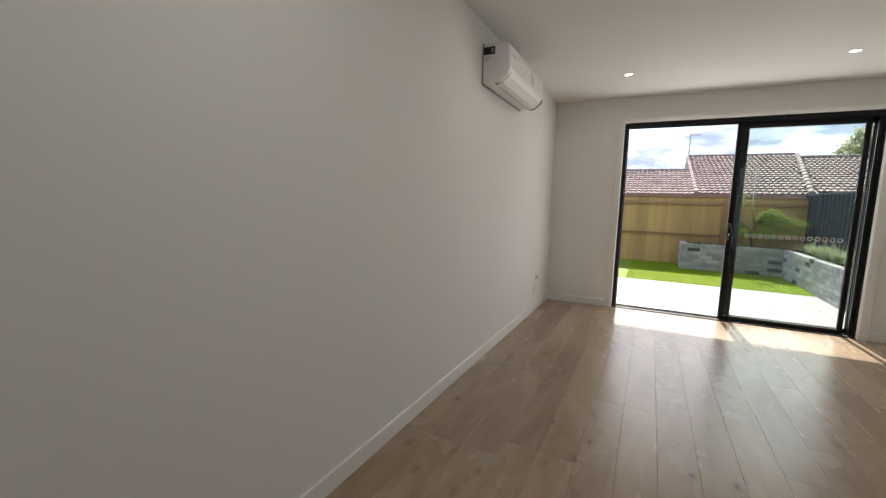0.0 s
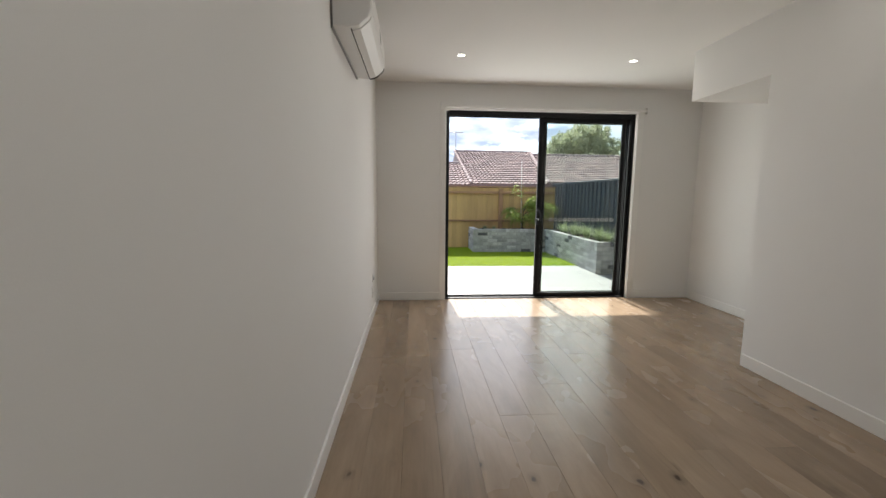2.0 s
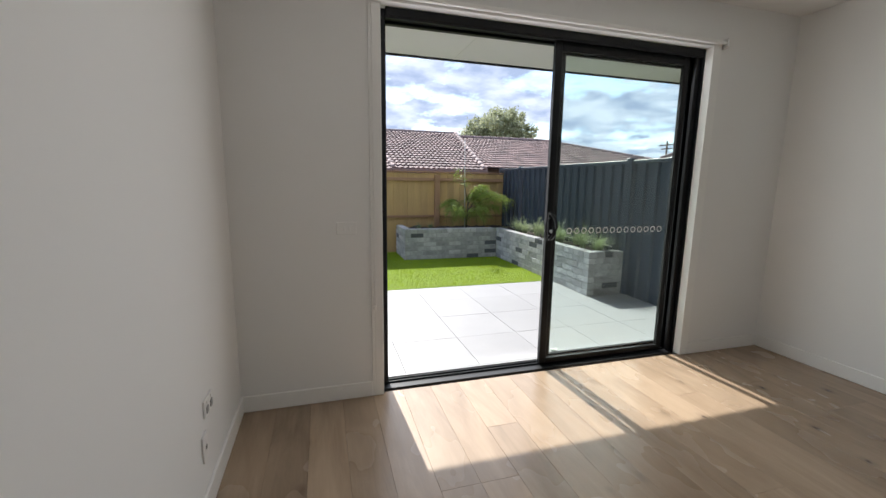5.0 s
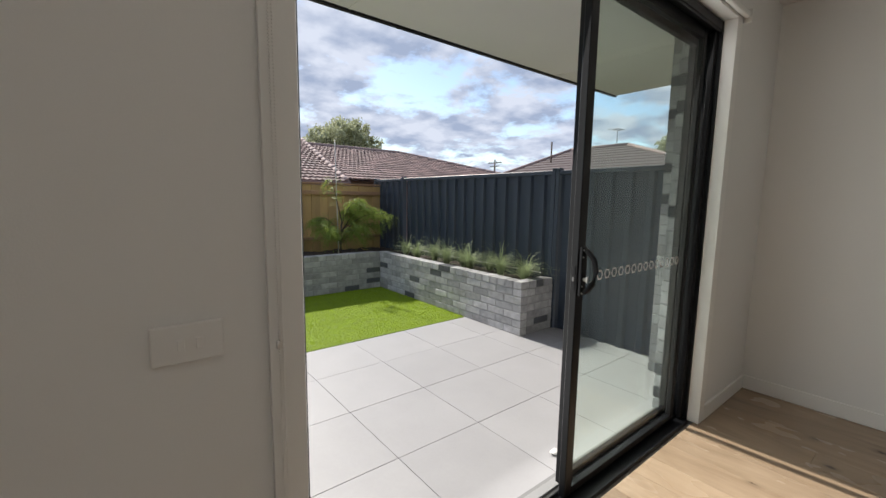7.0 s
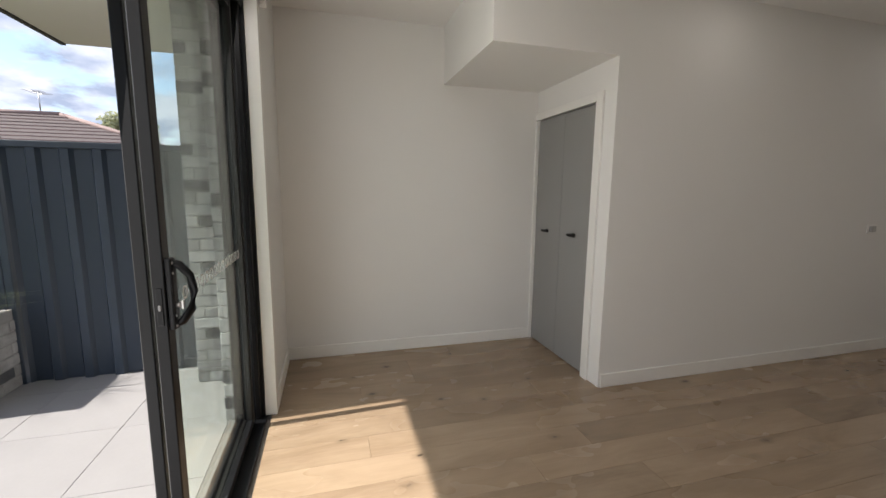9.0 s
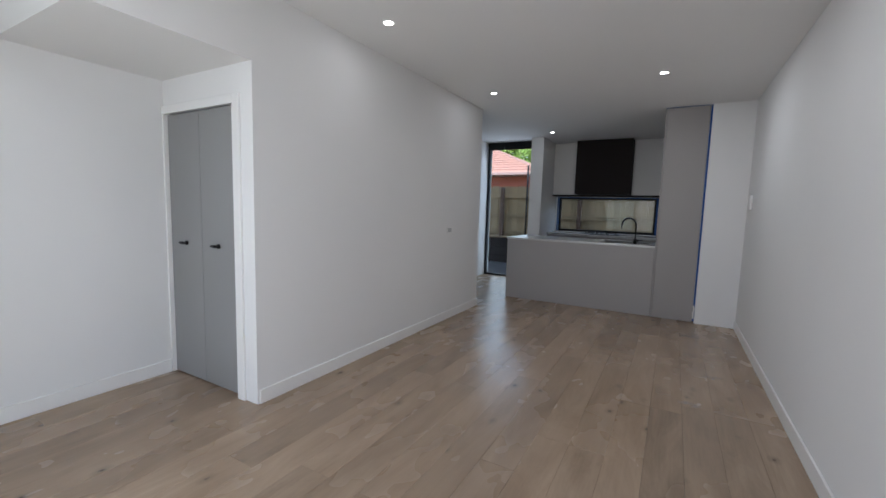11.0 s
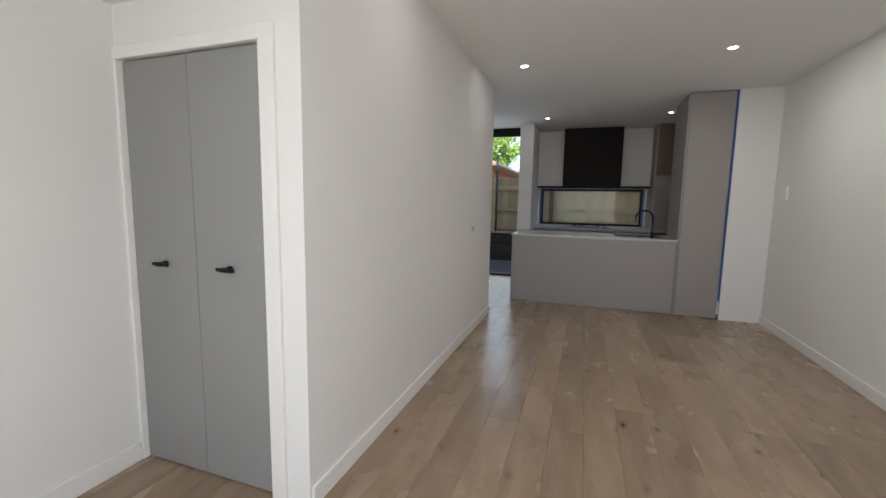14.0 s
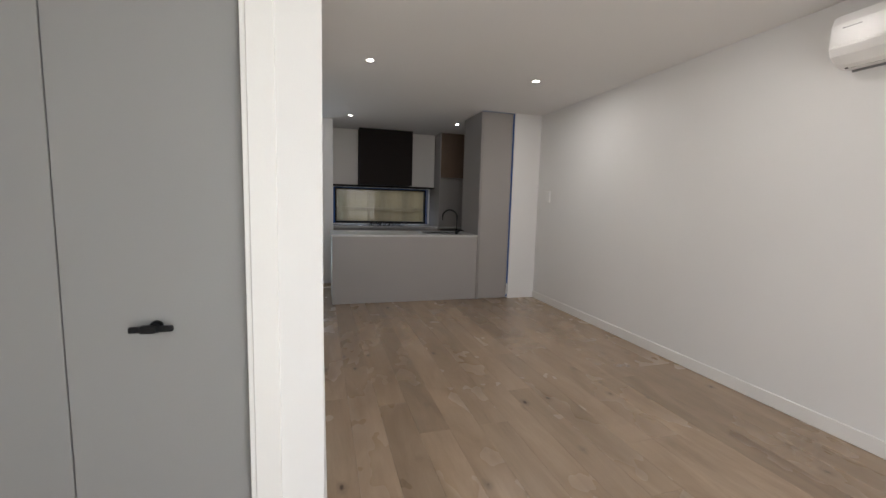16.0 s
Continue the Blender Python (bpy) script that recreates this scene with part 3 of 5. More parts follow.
part("front_panel", prism([(0.216, 2.362), (0.2245, 2.362), (0.2235, 2.482), (0.209, 2.528), (0.203, 2.52), (0.214, 2.478)], "y", AY0 + 0.014, AY1 - 0.014), PLASTIC, ac)
flap_prof = [(0.112, 2.2505), (0.157, 2.262), (0.209, 2.306), (0.2205, 2.330), (0.214, 2.330), (0.203, 2.311), (0.155, 2.271), (0.112, 2.258)]
part("flap", prism(flap_prof, "y", AY0 + 0.05, AY1 - 0.045), TRIM, ac, "white air flap")
part("flap_gap", prism([(0.106, 2.251), (0.111, 2.251), (0.111, 2.262), (0.106, 2.262)], "y", AY0 + 0.03, AY1 - 0.02), RUBBER, ac)
part("vent_end", prism([(0.112, 2.2495), (0.157, 2.261), (0.210, 2.305), (0.223, 2.332), (0.215, 2.334), (0.112, 2.262)], "y", AY1 - 0.043, AY1 - 0.012), RUBBER, ac, "dark end of the air outlet")
part("display_mark", box(0.2225, 0.2255, AY0 + 0.06, AY0 + 0.15, 2.452, 2.457), GREYPL, ac)
part("energy_label", box(0.014, 0.105, AY0 - 0.0015, AY0 + 0.002, 2.462, 2.518), RUBBER, ac, "dark label on the side")
part("label_bar", box(0.075, 0.098, AY0 - 0.0025, AY0 - 0.001, 2.475, 2.505), GREYPL, ac)
part("rating_sticker", box(0.016, 0.090, AY0 - 0.0015, AY0 + 0.002, 2.405, 2.455), TRIM, ac, "white rating sticker")
for z in (2.445, 2.432, 2.418):
    part("sticker_line", box(0.024, 0.066, AY0 - 0.0025, AY0 - 0.001, z - 0.002, z + 0.002), GREYPL, ac)
part("side_cap", box(0.022, 0.055, AY0 - 0.002, AY0 + 0.002, 2.30, 2.345, 0.001), PLASTIC, ac)

# downlights
for y in (-1.0, -2.98, -4.98, -7.577):
    for x in (0.92, 2.66):
        d = thing("downlight", (x, y, H), "small round recessed downlight, lit warm white", "downlight", "ceiling downlights")
        ring = bmesh.new()
        rs = [[ring.verts.new((x + r * math.cos(a), y + r * math.sin(a), z)) for a in [2 * math.pi * k / 32 for k in range(32)]] for r, z in ((0.047, H), (0.046, H - 0.004), (0.038, H - 0.005), (0.034, H - 0.001))]
        for a, b in zip(rs, rs[1:]):
            for k in range(32):
                ring.faces.new((a[k], a[(k + 1) % 32], b[(k + 1) % 32], b[k])).smooth = True
        part("trim_ring", ring, TRIM, d)
        part("diffuser", cyl((x, y, H - 0.0015), (x, y, H + 0.01), 0.034, n=32), GLOW, d, "glowing white diffuser")
        lamp = bpy.data.lights.new("downlight_lamp", "AREA")
        lamp.shape, lamp.size, lamp.energy, lamp.color = "DISK", 0.064, DOWNLIGHT_WATTS[x, y], (1.0, 0.955, 0.89)
        new("downlight_lamp", lamp).location = (x, y, H - 0.006)

# cupboard: two grey doors in a white frame
cup_trim = thing("trim", (3.7, -2.17, 0), "white flat architrave round the cupboard doors", "architrave", kind="structure")
part("jamb", box(3.218, 3.286, -2.17, -2.152, 0, 2.062, 0.002), TRIM, cup_trim)
part("jamb_lining", box(3.284, 3.2995, -2.26, -2.158, 0, 2.016, 0.001), TRIM, cup_trim)
part("jamb_lining", box(4.134, 4.15, -2.26, -2.158, 0, 2.016, 0.001), TRIM, cup_trim)
part("head", box(3.286, 4.149, -2.17, -2.152, 2.004, 2.062, 0.002), TRIM, cup_trim)
cupboard = thing("cupboard", (3.72, -2.19, 0), "built-in cupboard with two flat grey doors shut", "cupboard")


def lever(cx):
    rose = cyl((cx, -2.187, 1.048), (cx, -2.178, 1.048), 0.016, n=28)
    neck = cyl((cx, -2.178, 1.048), (cx, -2.155, 1.048), 0.010, n=16)
    grip = join(box(cx - 0.045, cx + 0.055, -2.166, -2.153, 1.040, 1.056, 0.004, 2), box(cx - 0.008, cx + 0.030, -2.169, -2.150, 1.038, 1.058, 0.004, 2))
    return join(rose, neck, grip)


for x0, x1, hx in ((3.3015, 3.722, 3.520), (3.7255, 4.1315, 3.921)):
    leaf_door = part("cupboard_door", box(x0, x1, -2.222, -2.187, 0.008, 2.000, 0.0015), DOORGREY, cupboard)
    part("lever_handle", lever(hx), BLACK, leaf_door, "black lever handle on a round rose")
part("shelf", box(3.32, 4.13, -2.8, -2.25, 1.65, 1.668), TRIM, cupboard)

# ---- kitchen ----
island = thing("kitchen_island", (1.95, -6.85, 0), "grey laminate kitchen island with a closed panel front", "kitchen island")
part("front_panel", box(0.9285, 2.965, -6.485, -6.465, 0.004, 0.915, 0.0015), CABGREY, island)
part("end_panel", box(2.945, 2.965, -7.28, -6.487, 0.004, 0.915, 0.0015), CABGREY, island)
part("back_cabinet", box(0.93, 2.943, -7.26, -6.49, 0.1, 0.90, 0.002), CABGREY, island)
part("kickboard", box(0.93, 2.943, -7.20, -6.52, 0.0, 0.1), BLACK, island)
SX0, SX1, SY0, SY1 = 1.02, 1.62, -7.16, -6.76
TOPZ = 0.942
island_top = solid("island_worktop", join(box(0.9275, SX0, -7.30, -6.455, 0.916, TOPZ, 0.002), box(SX1, 2.975, -7.30, -6.455, 0.916, TOPZ, 0.002), box(SX0, SX1, SY1, -6.455, 0.916, TOPZ, 0.0), box(SX0, SX1, -7.30, SY0, 0.916, TOPZ, 0.0)), STONE, "pale grey stone island worktop with a sink cut-out", "worktop", (1.95, -6.87, 0.916))
sink = thing("sink", (1.32, -6.96, 0.72), "dark undermount sink in the island worktop", "sink")
part("bowl", join(box(SX0 - 0.012, SX0, SY0, SY1, 0.72, 0.936), box(SX1, SX1 + 0.012, SY0, SY1, 0.72, 0.936), box(SX0, SX1, SY0 - 0.012, SY0, 0.72, 0.936), box(SX0, SX1, SY1, SY1 + 0.012, 0.72, 0.936), box(SX0, SX1, SY0, SY1, 0.708, 0.72)), GREYPL, sink)
part("drain", cyl((1.32, -6.96, 0.72), (1.32, -6.96, 0.726), 0.045), STEEL, sink)
tap = thing("kitchen_tap", (1.185, -6.66, TOPZ), "matt black gooseneck kitchen tap on the island", "tap")
arc = [(1.185, -6.66, 0.95), (1.185, -6.66, 1.195)] + [(1.185 + 0.095 * (1 - math.cos(a)), -6.66 - 0.05 * (1 - math.cos(a)), 1.195 + 0.10 * math.sin(a)) for a in [math.pi * k / 12 for k in range(1, 13)]]
arc += [(arc[-1][0], arc[-1][1], 1.145)]
part("spout", tube(arc, 0.0115, 12), BLACK, tap)
part("base", cyl((1.185, -6.66, TOPZ), (1.185, -6.66, 1.01), 0.022, 0.019, 20), BLACK, tap)
part("lever", join(cyl((1.185, -6.66, 0.985), (1.14, -6.65, 0.992), 0.012), box(1.08, 1.142, -6.656, -6.644, 0.99, 1.0, 0.003)), BLACK, tap)
pantry = thing("pantry_cabinet", (0.68, -6.82, 0), "tall grey laminate pantry cabinet reaching the ceiling", "pantry")
part("body", box(0.455, 0.904, -7.18, -6.475, 0.0, 2.685, 0.001), CABGREY, pantry)
part("side_panel", box(0.906, 0.9255, -7.185, -6.455, 0.0, 2.692, 0.0015), CABGREY, pantry)
part("door", box(0.447, 0.903, -6.473, -6.452, 0.006, 2.688, 0.0015), CABGREY, pantry)
tape_strip = solid("masking_tape", join(box(0.426, 0.4455, -6.4505, -6.4485, 0.02, 2.694), box(0.4455, 0.92, -6.4505, -6.4490, 2.690, 2.696)), TAPE, "blue masking tape strip down the pantry edge", "tape", (0.435, -6.45, 0))
scrap = bmesh.new()
pts = [(0.43, 0.06), (0.448, 0.055), (0.452, 0.12), (0.444, 0.17), (0.452, 0.21), (0.436, 0.235), (0.428, 0.18), (0.433, 0.12)]
a = [scrap.verts.new((x, -6.446 + 0.004 * (i % 2), z)) for i, (x, z) in enumerate(pts)]
b = [scrap.verts.new((x, -6.443 + 0.004 * (i % 2), z)) for i, (x, z) in enumerate(pts)]
scrap.faces.new(a)
scrap.faces.new(b[::-1])
for i in range(len(pts)):
    scrap.faces.new((a[i], b[i], b[(i + 1) % len(pts)], a[(i + 1) % len(pts)]))
solid("paper_scrap", scrap, PLASTIC, "torn white scrap of tape hanging by the pantry", "scrap", (0.44, -6.445, 0.06))
# back bench, cooktop, hood, shelves
bench = thing("kitchen_bench", (1.9, -8.78, 0), "grey laminate base cabinets under the kitchen window", "base cabinets")
part("carcass", box(0.30, 2.905, -9.095, -8.50, 0.1, 0.90, 0.002), CABGREY, bench)
part("kickboard", box(0.30, 2.905, -9.095, -8.55, 0.0, 0.1), BLACK, bench)
for k in range(4):
    part("cabinet_door", box(0.976 + k * 0.48, 0.976 + k * 0.48 + 0.476, -8.498, -8.480, 0.106, 0.895, 0.0015), CABGREY, bench)
solid("bench_worktop", box(0.30, 2.905, -9.098, -8.46, 0.905, TOPZ, 0.002), STONE, "pale grey stone worktop along the kitchen window", "worktop", (1.9, -8.78, 0.905))
hob = thing("gas_cooktop", (1.93, -8.76, TOPZ), "black gas cooktop with cast iron trivets", "cooktop")
part("glass_base", box(1.60, 2.26, -8.99, -8.53, TOPZ, TOPZ + 0.008, 0.003), BLACK, hob)
for cx, cy, r in ((1.74, -8.86, 0.04), (2.12, -8.86, 0.04), (1.74, -8.66, 0.032), (2.12, -8.66, 0.032), (1.93, -8.76, 0.055)):
    part("burner", cyl((cx, cy, TOPZ + 0.008), (cx, cy, TOPZ + 0.024), r, r * 0.85, 18), STEEL, hob)
    part("trivet", join(*[box(cx - 0.085 * abs(math.cos(q)) - 0.006, cx + 0.085 * abs(math.cos(q)) + 0.006, cy - 0.085 * abs(math.sin(q)) - 0.006, cy + 0.085 * abs(math.sin(q)) + 0.006, TOPZ + 0.03, TOPZ + 0.042, 0.002) for q in (0, math.pi / 2)], *[box(cx + dx - 0.006, cx + dx + 0.006, cy + dy - 0.006, cy + dy + 0.006, TOPZ + 0.008, TOPZ + 0.032) for dx, dy in ((0.08, 0), (-0.08, 0), (0, 0.08), (0, -0.08))]), BLACK, hob)
for k in range(5):
    part("knob", cyl((1.75 + 0.09 * k, -8.56, TOPZ + 0.008), (1.75 + 0.09 * k, -8.56, TOPZ + 0.03), 0.016, 0.014), STEEL, hob)
hood = thing("range_hood", (1.95, -8.82, 1.68), "dark bronze boxed range hood over the cooktop", "range hood")
part("box_panel", box(1.462, 2.436, -9.09, -8.54, 1.70, 2.694, 0.002), HOODM, hood)
part("underside", box(1.50, 2.40, -9.06, -8.57, 1.690, 1.70), BLACK, hood)
shelf = solid("wall_shelf", box(0.97, 2.905, -9.095, -8.74, 1.664, 1.688, 0.001), HOODM, "thin dark shelf line under the wall cupboards", "shelf", (1.99, -8.9, 1.664))
for x0, x1 in ((0.972, 1.458), (2.440, 2.905)):
    cab = thing("wall_cabinet", ((x0 + x1) / 2, -8.92, 1.69), "white laminate wall cupboard beside the range hood", "wall cabinet", "kitchen wall cupboards")
    part("carcass", box(x0, x1, -9.095, -8.775, 1.69, 2.694, 0.001), CABWHITE, cab)
    part("door", box(x0 + 0.002, x1 - 0.002, -8.773, -8.755, 1.692, 2.692, 0.0015), CABWHITE, cab)
tower = thing("tall_cabinet", (0.48, -8.75, 0), "tall grey oven cabinet with a walnut upper door", "tall cabinet")
part("side_panel", box(0.945, 0.965, -9.095, -8.40, 0.0, 2.694, 0.001), CABGREY, tower)
part("carcass", box(0.05, 0.943, -9.095, -8.50, 0.0, 1.86, 0.001), CABGREY, tower)
part("upper_door", box(0.05, 0.943, -8.44, -8.42, 1.872, 2.692, 0.0015), WOODLAM, tower, "walnut laminate door")
part("upper_box", box(0.05, 0.943, -9.095, -8.442, 1.865, 2.694, 0.001), CABGREY, tower)
# kitchen window
window = thing("window_1", (1.95, -9.2, KZ0), "black framed strip window with blue masking tape round it", "window", kind="structure")
part("window_frame", join(box(KX0, KX1, -9.20, -9.13, KZ0, KZ0 + 0.045, 0.002), box(KX0, KX1, -9.20, -9.13, KZ1 - 0.045, KZ1, 0.002), box(KX0, KX0 + 0.045, -9.20, -9.13, KZ0 + 0.045, KZ1 - 0.045, 0.002), box(KX1 - 0.045, KX1, -9.20, -9.13, KZ0 + 0.045, KZ1 - 0.045, 0.002)), BLACK, window)
part("pane", box(KX0 + 0.04, KX1 - 0.04, -9.168, -9.162, KZ0 + 0.04, KZ1 - 0.04), PANE, window)
part("masking_tape", join(box(KX0 - 0.02, KX0, -9.099, -9.0975, KZ0, KZ1), box(KX1, KX1 + 0.02, -9.099, -9.0975, KZ0, KZ1), box(KX0, KX1, -9.13, -9.1285, KZ1 - 0.014, KZ1), box(KX0 + 0.001, KX0 + 0.014, -9.13, -9.1285, KZ0, KZ1 - 0.014), box(KX1 - 0.014, KX1 - 0.001, -9.13, -9.1285, KZ0, KZ1 - 0.014)), TAPE, window, "blue masking tape")
# hall glass door
gdoor = thing("door_2", (3.64, -8.34, 0), "black framed glass door to the side yard", "glass door", kind="structure")
part("frame", join(box(3.142, 3.185, -8.37, -8.305, 0, 2.60, 0.002), box(4.105, 4.148, -8.37, -8.305, 0, 2.60, 0.002), box(3.185, 4.105, -8.37, -8.305, 2.56, 2.60, 0.002), box(3.185, 4.105, -8.37, -8.305, 0.0, 0.035, 0.002)), BLACK, gdoor)
part("pane", box(3.18, 4.11, -8.344, -8.338, 0.03, 2.565), PANE, gdoor)

# dried plaster smears on the boards along the west wall
SMEAR = mat("plaster_smear", (0.62, 0.59, 0.55), 0.7, var=0.15, scale=30, fine=200, bump=0.1)
smear_nodes, smear_links = SMEAR.node_tree.nodes, SMEAR.node_tree.links
smear_clear, smear_mix, smear_noise, smear_fade = (smear_nodes.new("ShaderNode" + k) for k in ("BsdfTransparent", "MixShader", "TexNoise", "MapRange"))
smear_noise.inputs["Scale"].default_value, smear_noise.inputs["Detail"].default_value = 24, 8
smear_fade.inputs["From Min"].default_value, smear_fade.inputs["From Max"].default_value, smear_fade.inputs["To Max"].default_value = 0.40, 0.66, 0.42
smear_links.new(smear_nodes.new("ShaderNodeNewGeometry").outputs["Position"], smear_noise.inputs["Vector"])
smear_links.new(smear_noise.outputs["Fac"], smear_fade.inputs["Value"])
smear_links.new(smear_fade.outputs["Result"], smear_mix.inputs[0])
smear_links.new(smear_clear.outputs[0], smear_mix.inputs[1])
smear_links.new(smear_nodes["Principled BSDF"].outputs[0], smear_mix.inputs[2])
smear_links.new(smear_mix.outputs[0], smear_nodes["Material Output"].inputs["Surface"])
for x, y, r, turn in ((0.491, -5.752, 0.11, 0.3), (0.242, -5.474, 0.11, 0.0), (0.36, -4.491, 0.10, 0.1), (0.547, -3.828, 0.10, -0.3)):
    smear_bm = bmesh.new()
    rim = []
    for k in range(26):
        a = 2 * math.pi * k / 26
        q = r * (0.8 + 0.25 * noise.noise(Vector((math.cos(a) * 1.4 + x * 9, math.sin(a) * 1.4 + y, 0))))
        u, v = q * math.cos(a), 0.5 * q * math.sin(a)
        rim.append(smear_bm.verts.new((x + u * math.cos(turn) - v * math.sin(turn), y + u * math.sin(turn) + v * math.cos(turn), 0.0012)))
    smear_bm.faces.new(rim)
    solid("plaster_smear", smear_bm, SMEAR, "thin pale plaster smear dried on the oak floor", "smear", (x, y, 0), "plaster smears")



# ---- back yard ----
rng = random.Random(7)
soil_z = 0.49


def lay_bricks(parent, meshes, start, axis, length, depth_axis_at, courses, z0, pitch=0.081, unit_len=0.24, bond=0.12, rng=rng, dark=0.08):
    """Stretcher courses along x or y from start; ends are cut to fit."""
    tint, wait = random.Random(int(1000 * abs(start + depth_axis_at))), 2
    for c in range(courses):
        s = start - (bond if c % 2 else 0.0)
        while s < start + length - 0.02:
            a, b = max(s, start), min(s + unit_len - 0.010, start + length)
            s += unit_len
            if b - a < 0.008:
                continue
            mid = (a + b) / 2
            jit = rng.uniform(-0.0018, 0.0018)
            at = (mid, depth_axis_at + jit, z0 + c * pitch + pitch / 2) if axis == "x" else (depth_axis_at + jit, mid, z0 + c * pitch + pitch / 2)
            # a charcoal brick now and then, never two close together
            picked = wait <= 0 and tint.random() < dark * 1.7
            wait = 5 if picked else wait - 1
            ob = piece("brick", meshes[1] if picked else meshes[0], parent, at, None if axis == "x" else (0, 0, math.pi / 2))
            ob.scale = ((b - a) / 0.23, 1, 1)


brick_a, brick_b = unit("brick", 0.23, 0.10, 0.071, BRICK, 0.004), unit("brick", 0.23, 0.10, 0.071, BRICKDARK, 0.004)
cap_a, cap_b = unit("cap_brick", 0.105, 0.125, 0.074, BRICK, 0.004), unit("cap_brick", 0.105, 0.125, 0.074, BRICKDARK, 0.004)

planter = thing("brick_planter", (3.9, 3.4, PATIO), "L-shaped raised planter of grey recycled bricks", "planter")
part("mortar_core", join(box(3.697, 3.79, 1.787, 4.70, PATIO - 0.05, 0.535), box(3.79, 4.21, 1.787, 1.88, PATIO - 0.05, 0.535), box(1.907, 3.697, 4.637, 4.73, PATIO - 0.05, 0.535), box(1.907, 2.0, 4.73, 5.50, PATIO - 0.05, 0.535)), MORTAR, planter)
soil_bm = bmesh.new()
for x0, x1, y0, y1 in ((3.785, 4.235, 1.875, 5.52), (1.995, 3.785, 4.725, 5.52)):
    nx, ny = int((x1 - x0) / 0.05) + 1, int((y1 - y0) / 0.05) + 1
    g = [[soil_bm.verts.new((x0 + (x1 - x0) * i / nx, y0 + (y1 - y0) * j / ny, soil_z + 0.03 * noise.noise((i * 0.4, j * 0.4, x0)) + rng.uniform(-0.006, 0.008))) for j in range(ny + 1)] for i in range(nx + 1)]
    for i in range(nx):
        for j in range(ny):
            soil_bm.faces.new((g[i][j], g[i + 1][j], g[i + 1][j + 1], g[i][j + 1])).smooth = True
part("soil", soil_bm, SOIL, planter, "dark mulch soil")

# turf: a mat and its blades
TX0, TX1, TY0, TY1 = -1.6, 3.70, 2.64, 5.53
turf = solid("artificial_turf", box(TX0, TX1, TY0, TY1, -0.10, -0.018), TURF, "bright green artificial turf beside the patio", "lawn", kind="stuff")
N = 130000
rs = np.random.RandomState(3)
px, py = rs.uniform(0.9, TX1, N), TY0 + (TY1 - TY0) * rs.uniform(0, 1, N)
keep = ~((px > 1.9) & (py > 4.62))
px, py = px[keep], py[keep]
ang, hgt, lean = rs.uniform(0, 2 * np.pi, len(px)), rs.uniform(0.008, 0.018, len(px)), rs.uniform(-0.012, 0.012, (len(px), 2))
dx, dy = 0.0017 * np.cos(ang), 0.0017 * np.sin(ang)
v = np.empty((len(px), 3, 3))
v[:, 0] = np.stack([px - dx, py - dy, np.full_like(px, -0.019)], 1)
v[:, 1] = np.stack([px + dx, py + dy, np.full_like(px, -0.019)], 1)
v[:, 2] = np.stack([px + lean[:, 0], py + lean[:, 1], -0.019 + hgt], 1)
blades = new("turf_blades", sheet("turf_blades", v.reshape(-1, 3).tolist(), np.arange(3 * len(px)).reshape(-1, 3).tolist(), BLADE))
blades.parent = turf
tagged(blades, "short green plastic grass blades", kind="stuff")

# timber paling fence behind the planter
fence = thing("timber_fence", (1.5, 5.58, -0.1), "new treated pine paling fence with rails and posts", "fence")
for z, h in ((0.70, 0.045), (1.44, 0.06)):
    part("rail", box(-1.7, 4.20, 5.515, 5.553, z - h / 2, z + h / 2, 0.003), PINERAIL, fence)
for x in (-0.35, 2.74):
    part("post", box(x - 0.05, x + 0.05, 5.46, 5.515, -0.1, 1.53, 0.004), PINERAIL, fence)
part("capping", box(-1.7, 4.22, 5.53, 5.62, 1.575, 1.60, 0.003), PINERAIL, fence)
pal = unit("paling", 0.142, 0.016, 1.66, PINE, 0.002)
for k in range(43):
    x = -1.65 + 0.138 * k
    piece("paling", pal, fence, (x, 5.563 + (0.012 if k % 2 else 0.0), 0.735 + rng.uniform(-0.006, 0.006)), (0, rng.uniform(-0.004, 0.004), 0))

# steel sheet fence
FXS = 4.25
steel = thing("steel_fence", (FXS, 3.0, -0.1), "charcoal corrugated steel fence with square posts and top rail", "fence")


def rib_sheet(y0, y1, z0, z1):
    """Trapezoid ribs along y, each pan 0.19 wide."""
    bm, cols, y = bmesh.new(), [], y0
    prof = [(0.0, 0.0), (0.095, 0.0), (0.115, 0.028), (0.165, 0.028), (0.185, 0.0)]
    while y < y1:
        for u, d in prof:
            if y + u <= y1:
                cols.append((y + u, d))
        y += 0.19
    rows = [[bm.verts.new((FXS + off - d, yy, z)) for yy, d in cols] for off, z in ((0, z0), (0, z1), (0.004, z1), (0.004, z0))]
    for a, b in zip(rows, rows[1:]):
        for k in range(len(cols) - 1):
            bm.faces.new((a[k], a[k + 1], b[k + 1], b[k]))
    bmesh.ops.recalc_face_normals(bm, faces=bm.faces[:])
    return bm


for y0, y1 in ((0.30, 1.77), (1.85, 4.77), (4.85, 5.70)):
    part("panel", rib_sheet(y0, y1, -0.09, 1.66), COLORSTEEL, steel)
    part("top_rail", box(FXS - 0.036, FXS + 0.02, y0, y1, 1.645, 1.69, 0.004), COLORSTEEL, steel)
    part("bottom_rail", box(FXS - 0.036, FXS + 0.02, y0, y1, -0.10, -0.03, 0.004), COLORSTEEL, steel)
